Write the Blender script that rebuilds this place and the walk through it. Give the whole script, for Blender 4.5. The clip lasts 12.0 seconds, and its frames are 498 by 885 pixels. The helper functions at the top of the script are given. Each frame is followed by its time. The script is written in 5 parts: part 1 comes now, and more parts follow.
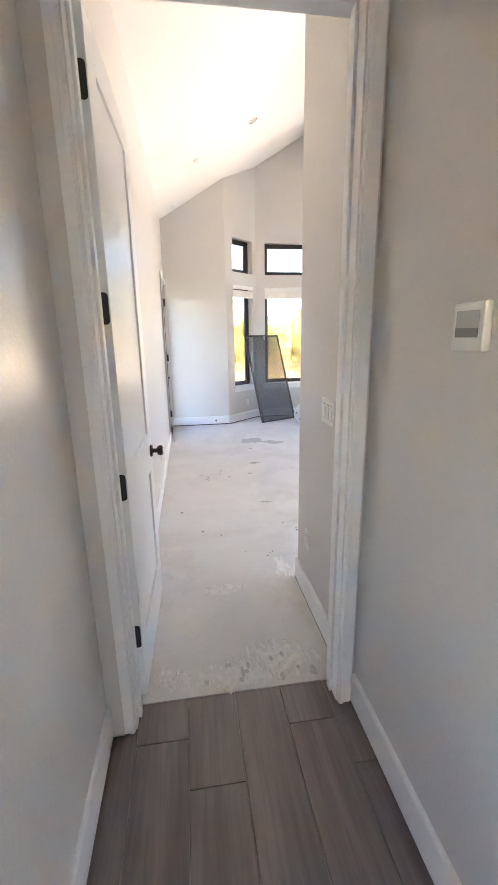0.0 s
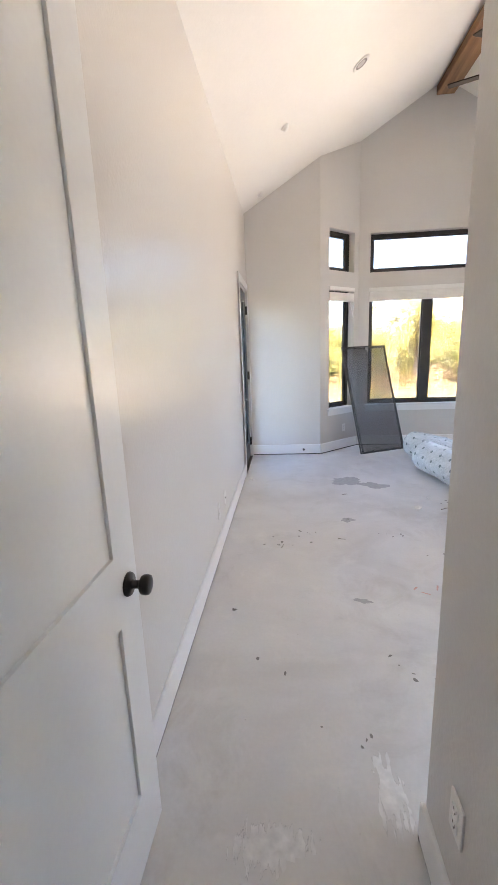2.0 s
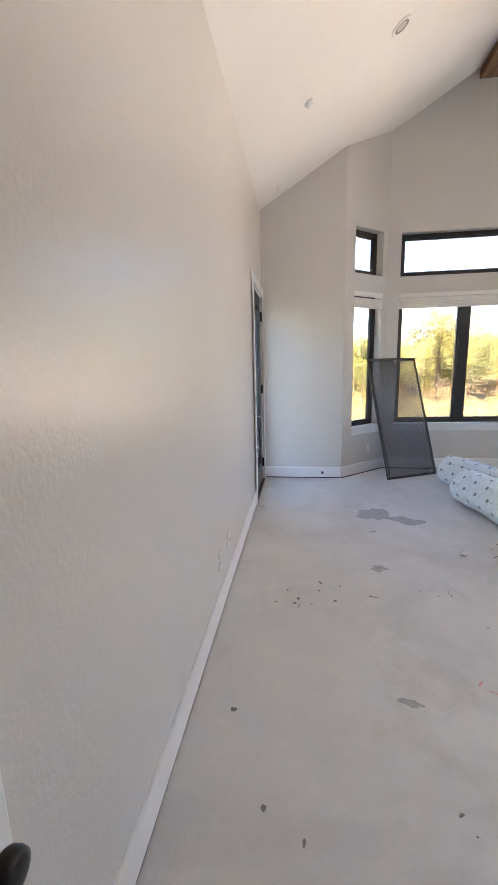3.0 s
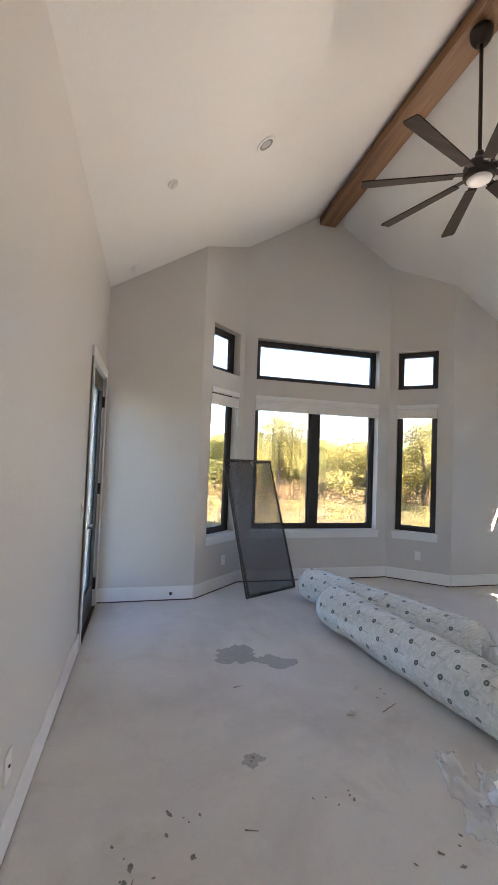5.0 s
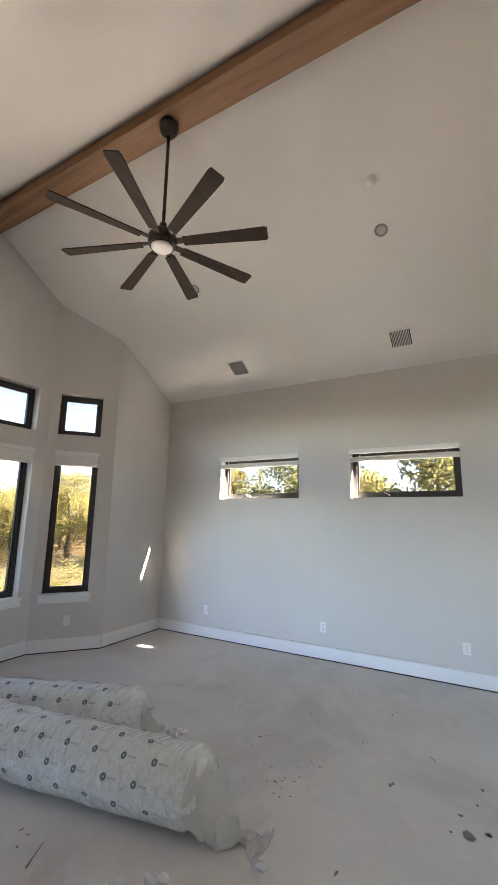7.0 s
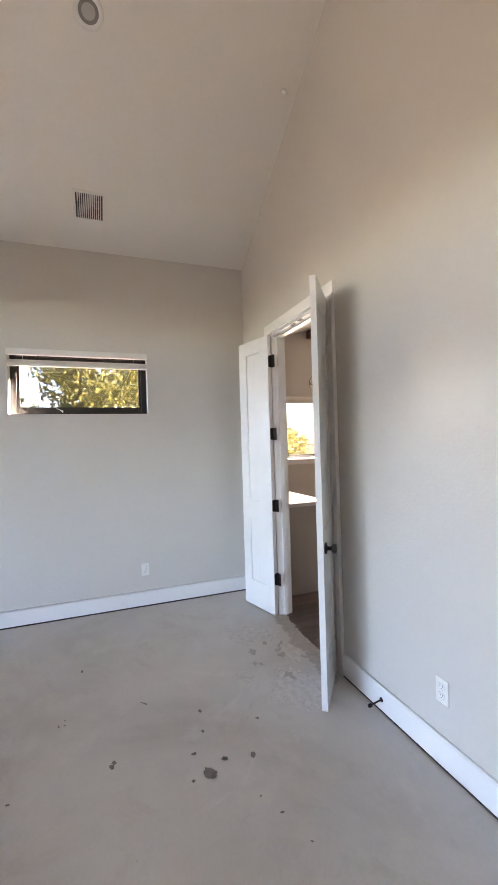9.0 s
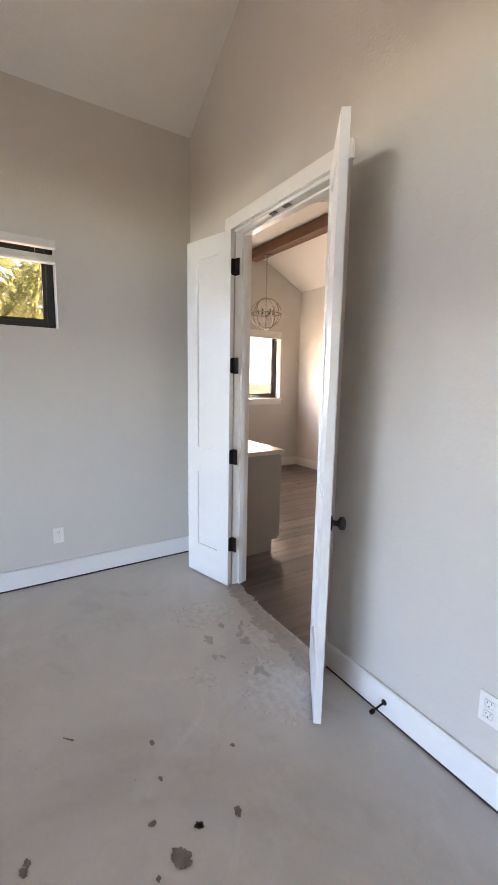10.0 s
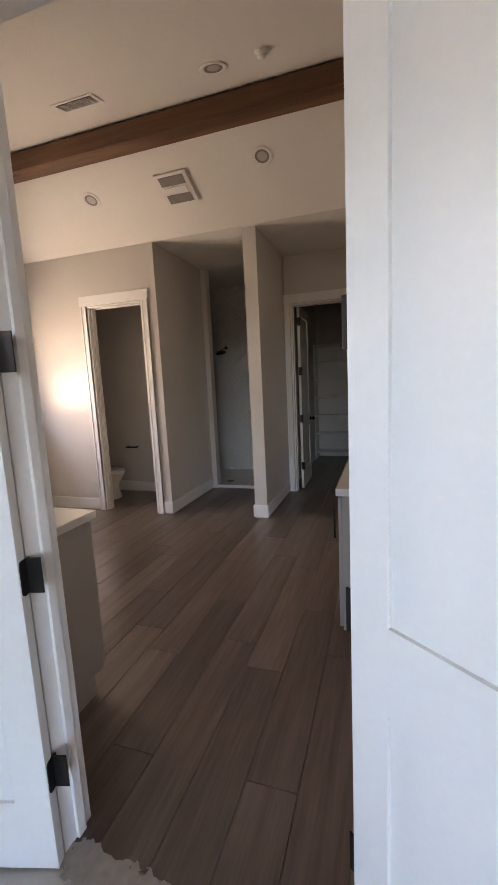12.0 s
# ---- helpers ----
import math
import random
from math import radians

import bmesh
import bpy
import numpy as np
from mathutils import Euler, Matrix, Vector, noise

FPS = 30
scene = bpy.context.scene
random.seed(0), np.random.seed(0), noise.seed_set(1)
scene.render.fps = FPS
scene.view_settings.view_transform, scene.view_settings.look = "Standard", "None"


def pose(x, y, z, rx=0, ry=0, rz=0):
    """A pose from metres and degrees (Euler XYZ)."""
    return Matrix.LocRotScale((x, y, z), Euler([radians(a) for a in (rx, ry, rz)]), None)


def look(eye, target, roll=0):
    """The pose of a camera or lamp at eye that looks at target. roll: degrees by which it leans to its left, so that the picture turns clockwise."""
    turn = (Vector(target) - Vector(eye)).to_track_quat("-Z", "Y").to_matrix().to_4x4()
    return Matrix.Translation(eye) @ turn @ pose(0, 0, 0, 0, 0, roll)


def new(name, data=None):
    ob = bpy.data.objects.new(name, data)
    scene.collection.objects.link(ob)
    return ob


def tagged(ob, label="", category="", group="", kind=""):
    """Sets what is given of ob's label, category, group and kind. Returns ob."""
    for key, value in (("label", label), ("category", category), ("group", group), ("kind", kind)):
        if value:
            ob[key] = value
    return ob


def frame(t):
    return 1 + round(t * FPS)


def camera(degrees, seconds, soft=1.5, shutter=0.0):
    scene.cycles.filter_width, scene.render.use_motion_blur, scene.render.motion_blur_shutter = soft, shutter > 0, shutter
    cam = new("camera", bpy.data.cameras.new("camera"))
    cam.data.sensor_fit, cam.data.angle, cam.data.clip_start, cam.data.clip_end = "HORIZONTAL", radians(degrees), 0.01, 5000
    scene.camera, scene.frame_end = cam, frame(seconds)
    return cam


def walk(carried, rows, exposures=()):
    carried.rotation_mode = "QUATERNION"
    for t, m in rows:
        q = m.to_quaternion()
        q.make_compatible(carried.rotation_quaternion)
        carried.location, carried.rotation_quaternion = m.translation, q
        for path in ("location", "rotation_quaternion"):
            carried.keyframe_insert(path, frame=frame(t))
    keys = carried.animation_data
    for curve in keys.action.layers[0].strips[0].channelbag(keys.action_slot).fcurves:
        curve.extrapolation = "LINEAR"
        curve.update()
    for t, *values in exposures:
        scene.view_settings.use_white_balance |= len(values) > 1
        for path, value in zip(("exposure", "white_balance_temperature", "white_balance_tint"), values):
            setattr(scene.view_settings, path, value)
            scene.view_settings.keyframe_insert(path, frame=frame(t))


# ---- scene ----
cam = camera(62.6, 12.0)
PATH = [
    (0, (0.132, 0.419, 1.517), (0.408, 2.336, 1.018), -1.0),
    (0.5, (0.226, 0.688, 1.528), (0.276, 2.627, 1.041), -1.0),
    (1, (0.301, 0.972, 1.534), (0.163, 2.905, 1.041), -1.2),
    (1.5, (0.34, 1.309, 1.532), (0.292, 3.257, 1.082), -3.4),
    (2, (0.357, 1.67, 1.539), (0.166, 3.613, 1.103), -2.2),
    (2.5, (0.316, 2.032, 1.532), (0.0, 3.963, 1.116), -1.6),
    (2.7, (0.312, 2.146, 1.528), (0.01, 4.081, 1.12), -1.5),
    (4.3, (0.339, 3.043, 1.529), (0.48, 5.033, 1.392), 0.6),
    (4.5, (0.303, 3.117, 1.524), (0.526, 5.102, 1.432), 1.5),
    (5, (0.289, 3.12, 1.562), (0.76, 5.062, 1.64), 2.2),
    (5.5, (0.276, 3.146, 1.594), (1.046, 4.984, 1.757), 2.7),
    (6, (0.258, 3.226, 1.579), (1.347, 4.89, 1.793), 2.3),
    (6.5, (0.311, 3.357, 1.566), (1.73, 4.732, 1.873), 1.9),
    (7, (0.373, 3.534, 1.589), (2.086, 4.502, 1.949), 0.9),
    (7.5, (0.424, 3.747, 1.584), (2.333, 4.226, 1.942), -0.2),
    (7.7, (0.46, 3.81, 1.585), (2.402, 4.138, 1.933), -0.5),
    (9.3, (1.404, 4.192, 1.535), (3.215, 3.351, 1.418), -0.5),
    (9.5, (1.555, 4.19, 1.534), (3.334, 3.298, 1.336), 0.6),
    (10, (2.028, 4.142, 1.505), (3.695, 3.079, 1.206), 1.0),
    (10.5, (2.431, 4.051, 1.507), (3.896, 2.728, 1.188), -0.4),
    (11, (2.859, 3.903, 1.507), (4.121, 2.386, 1.183), -2.2),
    (11.5, (3.207, 3.745, 1.503), (4.175, 2.025, 1.181), -3.3),
    (12, (3.506, 3.564, 1.492), (4.133, 1.687, 1.201), -2.8),
]
# stops, kelvin and tint as the clip's camera adapts
EXPOSURES = [
    (0.0, 7.6, 6800, 19),
    (0.5, 7.33, 6800, 19),
    (1.5, 7.27, 6650, 19),
    (2.5, 6.95, 6700, 19),
    (4.5, 6.3, 6650, 18),
    (6.0, 6.12, 6850, 17),
    (7.7, 6.08, 7050, 17),
    (9.5, 6.1, 7400, 25),
    (10.5, 5.97, 7500, 24),
    (12.0, 5.65, 7450, 25),
]
walk(cam, [(t, look(eye, target, roll)) for t, eye, target, roll in PATH], EXPOSURES)

# ---- world, sun, daylight ----
SUN_TO = Vector((0.285, -1.0, 0.75)).normalized()
world = bpy.data.worlds.new("sky")
scene.world = world
world.use_nodes = True
wn = world.node_tree.nodes
sky = wn.new("ShaderNodeTexSky")
sky.sky_type = "NISHITA"
sky.sun_disc = False
sky.sun_elevation = math.asin(SUN_TO.z)
sky.sun_rotation = math.atan2(SUN_TO.x, SUN_TO.y)
sky.air_density, sky.dust_density, sky.ozone_density = 1.0, 0.25, 1.2
wn["Background"].inputs["Strength"].default_value = 0.10
world.node_tree.links.new(sky.outputs[0], wn["Background"].inputs["Color"])
sun_data = bpy.data.lights.new("sun", "SUN")
sun_data.energy, sun_data.angle, sun_data.color = 5.0, radians(0.6), (1.0, 0.93, 0.82)
sun = new("sun", sun_data)
sun.matrix_world = look(SUN_TO * 40, (0, 0, 0))


# ---- materials ----
def nodes_of(name):
    m = bpy.data.materials.new(name)
    m.use_nodes = True
    t = m.node_tree
    return m, t.nodes, t.links, t.nodes["Principled BSDF"]


def ramp(nodes, stops):
    r = nodes.new("ShaderNodeValToRGB")
    while len(r.color_ramp.elements) < len(stops):
        r.color_ramp.elements.new(0.5)
    for e, (p, c) in zip(r.color_ramp.elements, stops):
        e.position, e.color = p, (*c, 1)
    return r


def surface(name, color, rough=0.6, metal=0.0, vary=0.06, scale=3.0, bump=0.0, bump_scale=200.0, grain=0.03, spec=0.5, rough_vary=0.05, stretch=(1, 1, 1)):
    """Paint, plaster or metal: broad tone drift, fine grain, small relief."""
    m, n, l, b = nodes_of(name)
    co = n.new("ShaderNodeTexCoord")
    mp = n.new("ShaderNodeMapping")
    mp.inputs["Scale"].default_value = stretch
    l.new(co.outputs["Object"], mp.inputs[0])
    big = n.new("ShaderNodeTexNoise")
    big.inputs["Scale"].default_value, big.inputs["Detail"].default_value = scale, 5
    small = n.new("ShaderNodeTexNoise")
    small.inputs["Scale"].default_value, small.inputs["Detail"].default_value = scale * 30, 3
    for t in (big, small):
        l.new(mp.outputs[0], t.inputs["Vector"])
    dark = tuple(c * (1 - vary) for c in color)
    light = tuple(min(1, c * (1 + vary)) for c in color)
    r = ramp(n, [(0.3, dark), (0.7, light)])
    l.new(big.outputs["Fac"], r.inputs[0])
    mix = n.new("ShaderNodeMix")
    mix.data_type, mix.blend_type = "RGBA", "MULTIPLY"
    mix.inputs["Factor"].default_value = 1
    r2 = ramp(n, [(0.3, (1 - grain,) * 3), (0.7, (1,) * 3)])
    l.new(small.outputs["Fac"], r2.inputs[0])
    l.new(r.outputs[0], mix.inputs["A"])
    l.new(r2.outputs[0], mix.inputs["B"])
    l.new(mix.outputs["Result"], b.inputs["Base Color"])
    rr = n.new("ShaderNodeMapRange")
    rr.inputs["To Min"].default_value, rr.inputs["To Max"].default_value = max(0.02, rough - rough_vary), min(1, rough + rough_vary)
    l.new(big.outputs["Fac"], rr.inputs["Value"])
    l.new(rr.outputs[0], b.inputs["Roughness"])
    b.inputs["Metallic"].default_value = metal
    b.inputs["Specular IOR Level"].default_value = spec
    if bump:
        h = n.new("ShaderNodeTexNoise")
        h.inputs["Scale"].default_value, h.inputs["Detail"].default_value = bump_scale, 2
        l.new(mp.outputs[0], h.inputs["Vector"])
        bp = n.new("ShaderNodeBump")
        bp.inputs["Strength"].default_value, bp.inputs["Distance"].default_value = bump, 0.004
        l.new(h.outputs["Fac"], bp.inputs["Height"])
        l.new(bp.outputs[0], b.inputs["Normal"])
    return m


def wood(name, dark, mid, light, axis="Y", rough=0.55, grain=9.0, knots=True):
    """Sawn timber with grain along one axis."""
    m, n, l, b = nodes_of(name)
    co = n.new("ShaderNodeTexCoord")
    info = n.new("ShaderNodeObjectInfo")
    off = n.new("ShaderNodeVectorMath")
    off.operation = "SCALE"
    off.inputs[0].default_value = (7.3, 3.1, 5.7)
    l.new(info.outputs["Random"], off.inputs["Scale"])
    add = n.new("ShaderNodeVectorMath")
    l.new(co.outputs["Object"], add.inputs[0])
    l.new(off.outputs[0], add.inputs[1])
    mp = n.new("ShaderNodeMapping")
    mp.inputs["Scale"].default_value = {"X": (0.06, 1, 1), "Y": (1, 0.06, 1), "Z": (1, 1, 0.06)}[axis]
    l.new(add.outputs[0], mp.inputs[0])
    g = n.new("ShaderNodeTexNoise")
    g.inputs["Scale"].default_value, g.inputs["Detail"].default_value, g.inputs["Distortion"].default_value = grain, 8, 1.2
    l.new(mp.outputs[0], g.inputs["Vector"])
    fine = n.new("ShaderNodeTexNoise")
    fine.inputs["Scale"].default_value, fine.inputs["Detail"].default_value = grain * 12, 4
    l.new(mp.outputs[0], fine.inputs["Vector"])
    r = ramp(n, [(0.28, dark), (0.5, mid), (0.72, light)])
    l.new(g.outputs["Fac"], r.inputs[0])
    mix = n.new("ShaderNodeMix")
    mix.data_type, mix.blend_type = "RGBA", "MULTIPLY"
    mix.inputs["Factor"].default_value = 1
    r2 = ramp(n, [(0.35, (0.78,) * 3), (0.65, (1,) * 3)])
    l.new(fine.outputs["Fac"], r2.inputs[0])
    l.new(r.outputs[0], mix.inputs["A"])
    l.new(r2.outputs[0], mix.inputs["B"])
    last = mix
    if knots:
        v = n.new("ShaderNodeTexVoronoi")
        v.inputs["Scale"].default_value = 2.3
        mp2 = n.new("ShaderNodeMapping")
        mp2.inputs["Scale"].default_value = {"X": (0.6, 1, 1), "Y": (1, 0.6, 1), "Z": (1, 1, 0.6)}[axis]
        l.new(add.outputs[0], mp2.inputs[0])
        l.new(mp2.outputs[0], v.inputs["Vector"])
        rk = ramp(n, [(0.03, (0.35, 0.28, 0.22)), (0.1, (1, 1, 1))])
        l.new(v.outputs["Distance"], rk.inputs[0])
        mk = n.new("ShaderNodeMix")
        mk.data_type, mk.blend_type = "RGBA", "MULTIPLY"
        mk.inputs["Factor"].default_value = 1
        l.new(mix.outputs["Result"], mk.inputs["A"])
        l.new(rk.outputs[0], mk.inputs["B"])
        last = mk
    tone = n.new("ShaderNodeMapRange")
    tone.inputs["To Min"].default_value, tone.inputs["To Max"].default_value = 0.8, 1.18
    l.new(info.outputs["Random"], tone.inputs["Value"])
    hv = n.new("ShaderNodeHueSaturation")
    l.new(last.outputs["Result"], hv.inputs["Color"])
    l.new(tone.outputs[0], hv.inputs["Value"])
    l.new(hv.outputs[0], b.inputs["Base Color"])
    b.inputs["Roughness"].default_value = rough
    bp = n.new("ShaderNodeBump")
    bp.inputs["Strength"].default_value, bp.inputs["Distance"].default_value = 0.25, 0.002
    l.new(fine.outputs["Fac"], bp.inputs["Height"])
    l.new(bp.outputs[0], b.inputs["Normal"])
    return m


def concrete():
    """Bare slab: pale film of plaster dust, worn grey, fine speckle."""
    m, n, l, b = nodes_of("bare_concrete")
    co = n.new("ShaderNodeTexCoord")
    def noise_tex(s, d, rough=0.55, dist=0.0):
        t = n.new("ShaderNodeTexNoise")
        t.inputs["Scale"].default_value, t.inputs["Detail"].default_value = s, d
        t.inputs["Roughness"].default_value, t.inputs["Distortion"].default_value = rough, dist
        l.new(co.outputs["Object"], t.inputs["Vector"])
        return t
    def mixed(a, bcol, fac, mode="MIX"):
        x = n.new("ShaderNodeMix")
        x.data_type, x.blend_type = "RGBA", mode
        if isinstance(fac, float):
            x.inputs["Factor"].default_value = fac
        else:
            l.new(fac, x.inputs["Factor"])
        for s, v in (("A", a), ("B", bcol)):
            if isinstance(v, tuple):
                x.inputs[s].default_value = (*v, 1)
            else:
                l.new(v, x.inputs[s])
        return x.outputs["Result"]
    big, mid, fine, speck = noise_tex(0.7, 6, 0.6, 0.6), noise_tex(3.2, 8, 0.65, 0.4), noise_tex(60, 4), noise_tex(22, 3, 0.6)
    base = ramp(n, [(0.32, (0.54, 0.52, 0.50)), (0.5, (0.645, 0.63, 0.61)), (0.68, (0.71, 0.70, 0.685))])
    l.new(big.outputs["Fac"], base.inputs[0])
    dust = ramp(n, [(0.52, (0, 0, 0)), (0.72, (1, 1, 1))])
    l.new(mid.outputs["Fac"], dust.inputs[0])
    dm = n.new("ShaderNodeMath")
    dm.operation = "MULTIPLY"
    dm.inputs[1].default_value = 0.5
    l.new(dust.outputs[0], dm.inputs[0])
    c = mixed(base.outputs[0], (0.755, 0.74, 0.715), dm.outputs[0])
    fr = ramp(n, [(0.3, (0.965, 0.965, 0.965)), (0.7, (1.01, 1.01, 1.01))])
    l.new(fine.outputs["Fac"], fr.inputs[0])
    c = mixed(c, fr.outputs[0], 1.0, "MULTIPLY")
    scuff = noise_tex(1.9, 10, 0.72, 1.1)
    sr = ramp(n, [(0.34, (0.90, 0.89, 0.88)), (0.46, (1, 1, 1)), (0.60, (1, 1, 1)), (0.68, (1.08, 1.08, 1.08))])
    l.new(scuff.outputs["Fac"], sr.inputs[0])
    c = mixed(c, sr.outputs[0], 1.0, "MULTIPLY")
    sp = ramp(n, [(0.22, (0.7, 0.68, 0.66)), (0.27, (1, 1, 1))])
    l.new(speck.outputs["Fac"], sp.inputs[0])
    c = mixed(c, sp.outputs[0], 1.0, "MULTIPLY")
    l.new(c, b.inputs["Base Color"])
    rr = n.new("ShaderNodeMapRange")
    rr.inputs["To Min"].default_value, rr.inputs["To Max"].default_value = 0.42, 0.75
    l.new(mid.outputs["Fac"], rr.inputs["Value"])
    l.new(rr.outputs[0], b.inputs["Roughness"])
    bp = n.new("ShaderNodeBump")
    bp.inputs["Strength"].default_value, bp.inputs["Distance"].default_value = 0.2, 0.003
    l.new(mid.outputs["Fac"], bp.inputs["Height"])
    l.new(bp.outputs[0], b.inputs["Normal"])
    return m


def see_through(name, tint, gloss=0.05, rough=0.0):
    """Thin pane: clear view with a faint mirror over it."""
    m, n, l, b = nodes_of(name)
    tr = n.new("ShaderNodeBsdfTransparent")
    tr.inputs["Color"].default_value = (*tint, 1)
    gl = n.new("ShaderNodeBsdfGlossy")
    gl.inputs["Roughness"].default_value = rough
    mx = n.new("ShaderNodeMixShader")
    mx.inputs[0].default_value = gloss
    l.new(tr.outputs[0], mx.inputs[1])
    l.new(gl.outputs[0], mx.inputs[2])
    l.new(mx.outputs[0], n["Material Output"].inputs["Surface"])
    return m


def film(name, tint, alpha, rough=0.25):
    """Thin plastic or mesh: partly clear, partly covered."""
    m, n, l, b = nodes_of(name)
    out = n["Material Output"]
    tr = n.new("ShaderNodeBsdfTransparent")
    b.inputs["Base Color"].default_value = (*tint, 1)
    b.inputs["Roughness"].default_value = rough
    mx = n.new("ShaderNodeMixShader")
    mx.inputs[0].default_value = alpha
    l.new(tr.outputs[0], mx.inputs[1])
    l.new(b.outputs[0], mx.inputs[2])
    l.new(mx.outputs[0], out.inputs["Surface"])
    return m


def dusting(name, tint, alpha, rough=0.85, scale=14.0, ragged=1.6, streak=1.0):
    """Dust, smear or damp lying on a floor, thinning out towards its rim and broken by grain."""
    m, n, l, b = nodes_of(name)
    co = n.new("ShaderNodeTexCoord")
    sub_ = n.new("ShaderNodeVectorMath")
    sub_.operation = "SUBTRACT"
    sub_.inputs[1].default_value = (0.5, 0.5, 0.5)
    l.new(co.outputs["Generated"], sub_.inputs[0])
    flat = n.new("ShaderNodeVectorMath")
    flat.operation = "MULTIPLY"
    flat.inputs[1].default_value = (2, 2, 0)
    l.new(sub_.outputs[0], flat.inputs[0])
    ln = n.new("ShaderNodeVectorMath")
    ln.operation = "LENGTH"
    l.new(flat.outputs[0], ln.inputs[0])
    nz = n.new("ShaderNodeTexNoise")
    nz.inputs["Scale"].default_value, nz.inputs["Detail"].default_value, nz.inputs["Distortion"].default_value = scale, 8, 0.15
    drag = n.new("ShaderNodeMapping")
    drag.inputs["Scale"].default_value = (1, streak, 1)
    l.new(co.outputs["Object"], drag.inputs[0])
    l.new(drag.outputs[0], nz.inputs["Vector"])
    add = n.new("ShaderNodeMath")
    add.operation = "MULTIPLY_ADD"
    add.inputs[1].default_value = ragged
    l.new(nz.outputs["Fac"], add.inputs[0])
    neg = n.new("ShaderNodeMath")
    neg.operation = "MULTIPLY_ADD"
    neg.inputs[1].default_value, neg.inputs[2].default_value = -1.0, 1.2 - ragged / 2 - (1 - alpha)
    l.new(ln.outputs["Value"], neg.inputs[0])
    l.new(neg.outputs[0], add.inputs[2])
    mul2 = ramp(n, [(0.28, (0, 0, 0)), (0.31, (1, 1, 1))])
    l.new(add.outputs[0], mul2.inputs[0])
    fine = n.new("ShaderNodeTexNoise")
    fine.inputs["Scale"].default_value, fine.inputs["Detail"].default_value = 30, 6
    l.new(co.outputs["Object"], fine.inputs["Vector"])
    shade_ = ramp(n, [(0.3, tuple(v * 0.86 for v in tint)), (0.7, tuple(min(1, v * 1.1) for v in tint))])
    l.new(fine.outputs["Fac"], shade_.inputs[0])
    l.new(shade_.outputs[0], b.inputs["Base Color"])
    b.inputs["Roughness"].default_value = rough
    tr = n.new("ShaderNodeBsdfTransparent")
    mx = n.new("ShaderNodeMixShader")
    l.new(mul2.outputs[0], mx.inputs[0])
    l.new(tr.outputs[0], mx.inputs[1])
    l.new(b.outputs[0], mx.inputs[2])
    l.new(mx.outputs[0], n["Material Output"].inputs["Surface"])
    return m


def leaves(name, dark, light):
    m, n, l, b = nodes_of(name)
    geo = n.new("ShaderNodeNewGeometry")
    r = ramp(n, [(0.0, dark), (1.0, light)])
    l.new(geo.outputs["Random Per Island"], r.inputs[0])
    l.new(r.outputs[0], b.inputs["Base Color"])
    b.inputs["Roughness"].default_value = 0.7
    b.inputs["Transmission Weight"].default_value = 0.0
    tl = n.new("ShaderNodeBsdfTranslucent")
    l.new(r.outputs[0], tl.inputs["Color"])
    mx = n.new("ShaderNodeMixShader")
    mx.inputs[0].default_value = 0.5
    l.new(b.outputs[0], mx.inputs[1])
    l.new(tl.outputs[0], mx.inputs[2])
    l.new(mx.outputs[0], n["Material Output"].inputs["Surface"])
    return m


WALL = surface("warm_grey_wall_paint", (0.60, 0.575, 0.54), 0.29, vary=0.02, scale=1.2, bump=0.30, bump_scale=70, grain=0.02, rough_vary=0.012, spec=0.8)
CEIL = surface("flat_ceiling_paint", (0.80, 0.78, 0.74), 0.85, vary=0.02, scale=1.0, bump=0.25, bump_scale=80, grain=0.02)
TRIM = surface("white_trim_enamel", (0.80, 0.80, 0.79), 0.30, vary=0.02, scale=2.0, bump=0.05, bump_scale=40, grain=0.02)
DOORP = surface("white_door_enamel", (0.78, 0.79, 0.78), 0.3, vary=0.02, scale=2.0, bump=0.06, bump_scale=30, grain=0.02)
BLACK = surface("black_window_frame", (0.018, 0.017, 0.016), 0.45, vary=0.15, scale=6, bump=0.05)
BLACKM = surface("matte_black_hardware", (0.012, 0.011, 0.011), 0.38, metal=0.3, vary=0.2, scale=20)
SHADE = surface("white_shade_fabric", (0.78, 0.76, 0.72), 0.8, vary=0.04, scale=5, bump=0.2, bump_scale=300)
PLATE = surface("white_plastic_plate", (0.80, 0.79, 0.76), 0.35, vary=0.02, scale=10)
SLOT = surface("dark_slot", (0.05, 0.05, 0.05), 0.6)
CONC = concrete()
BEAM = wood("cedar_beam", (0.155, 0.075, 0.034), (0.26, 0.132, 0.060), (0.35, 0.192, 0.094), "Y", 0.5, 7)
# same cedar with grain along X, the bath beam's shade put into its colour
BEAMX = wood("shaded_cedar_bath", (0.10, 0.043, 0.018), (0.16, 0.072, 0.030), (0.23, 0.11, 0.048), "X", 0.5, 7)
PLANKM = wood("grey_brown_plank_tile", (0.122, 0.096, 0.088), (0.175, 0.142, 0.132), (0.235, 0.198, 0.185), "Y", 0.28, 6, knots=False)
GROUT = surface("tile_grout", (0.30, 0.27, 0.25), 0.8, vary=0.1, scale=20)
GLASS = see_through("window_glass", (0.245, 0.25, 0.255))
CLEAR = see_through("clear_glass", (0.95, 0.96, 0.95))
STONE = surface("white_quartz", (0.74, 0.74, 0.73), 0.15, vary=0.05, scale=4, grain=0.05)
CAB = surface("pale_grey_cabinet_paint", (0.45, 0.44, 0.425), 0.4, vary=0.03, scale=3)
FAN = surface("bronze_fan_finish", (0.030, 0.022, 0.018), 0.4, metal=0.5, vary=0.2, scale=10)
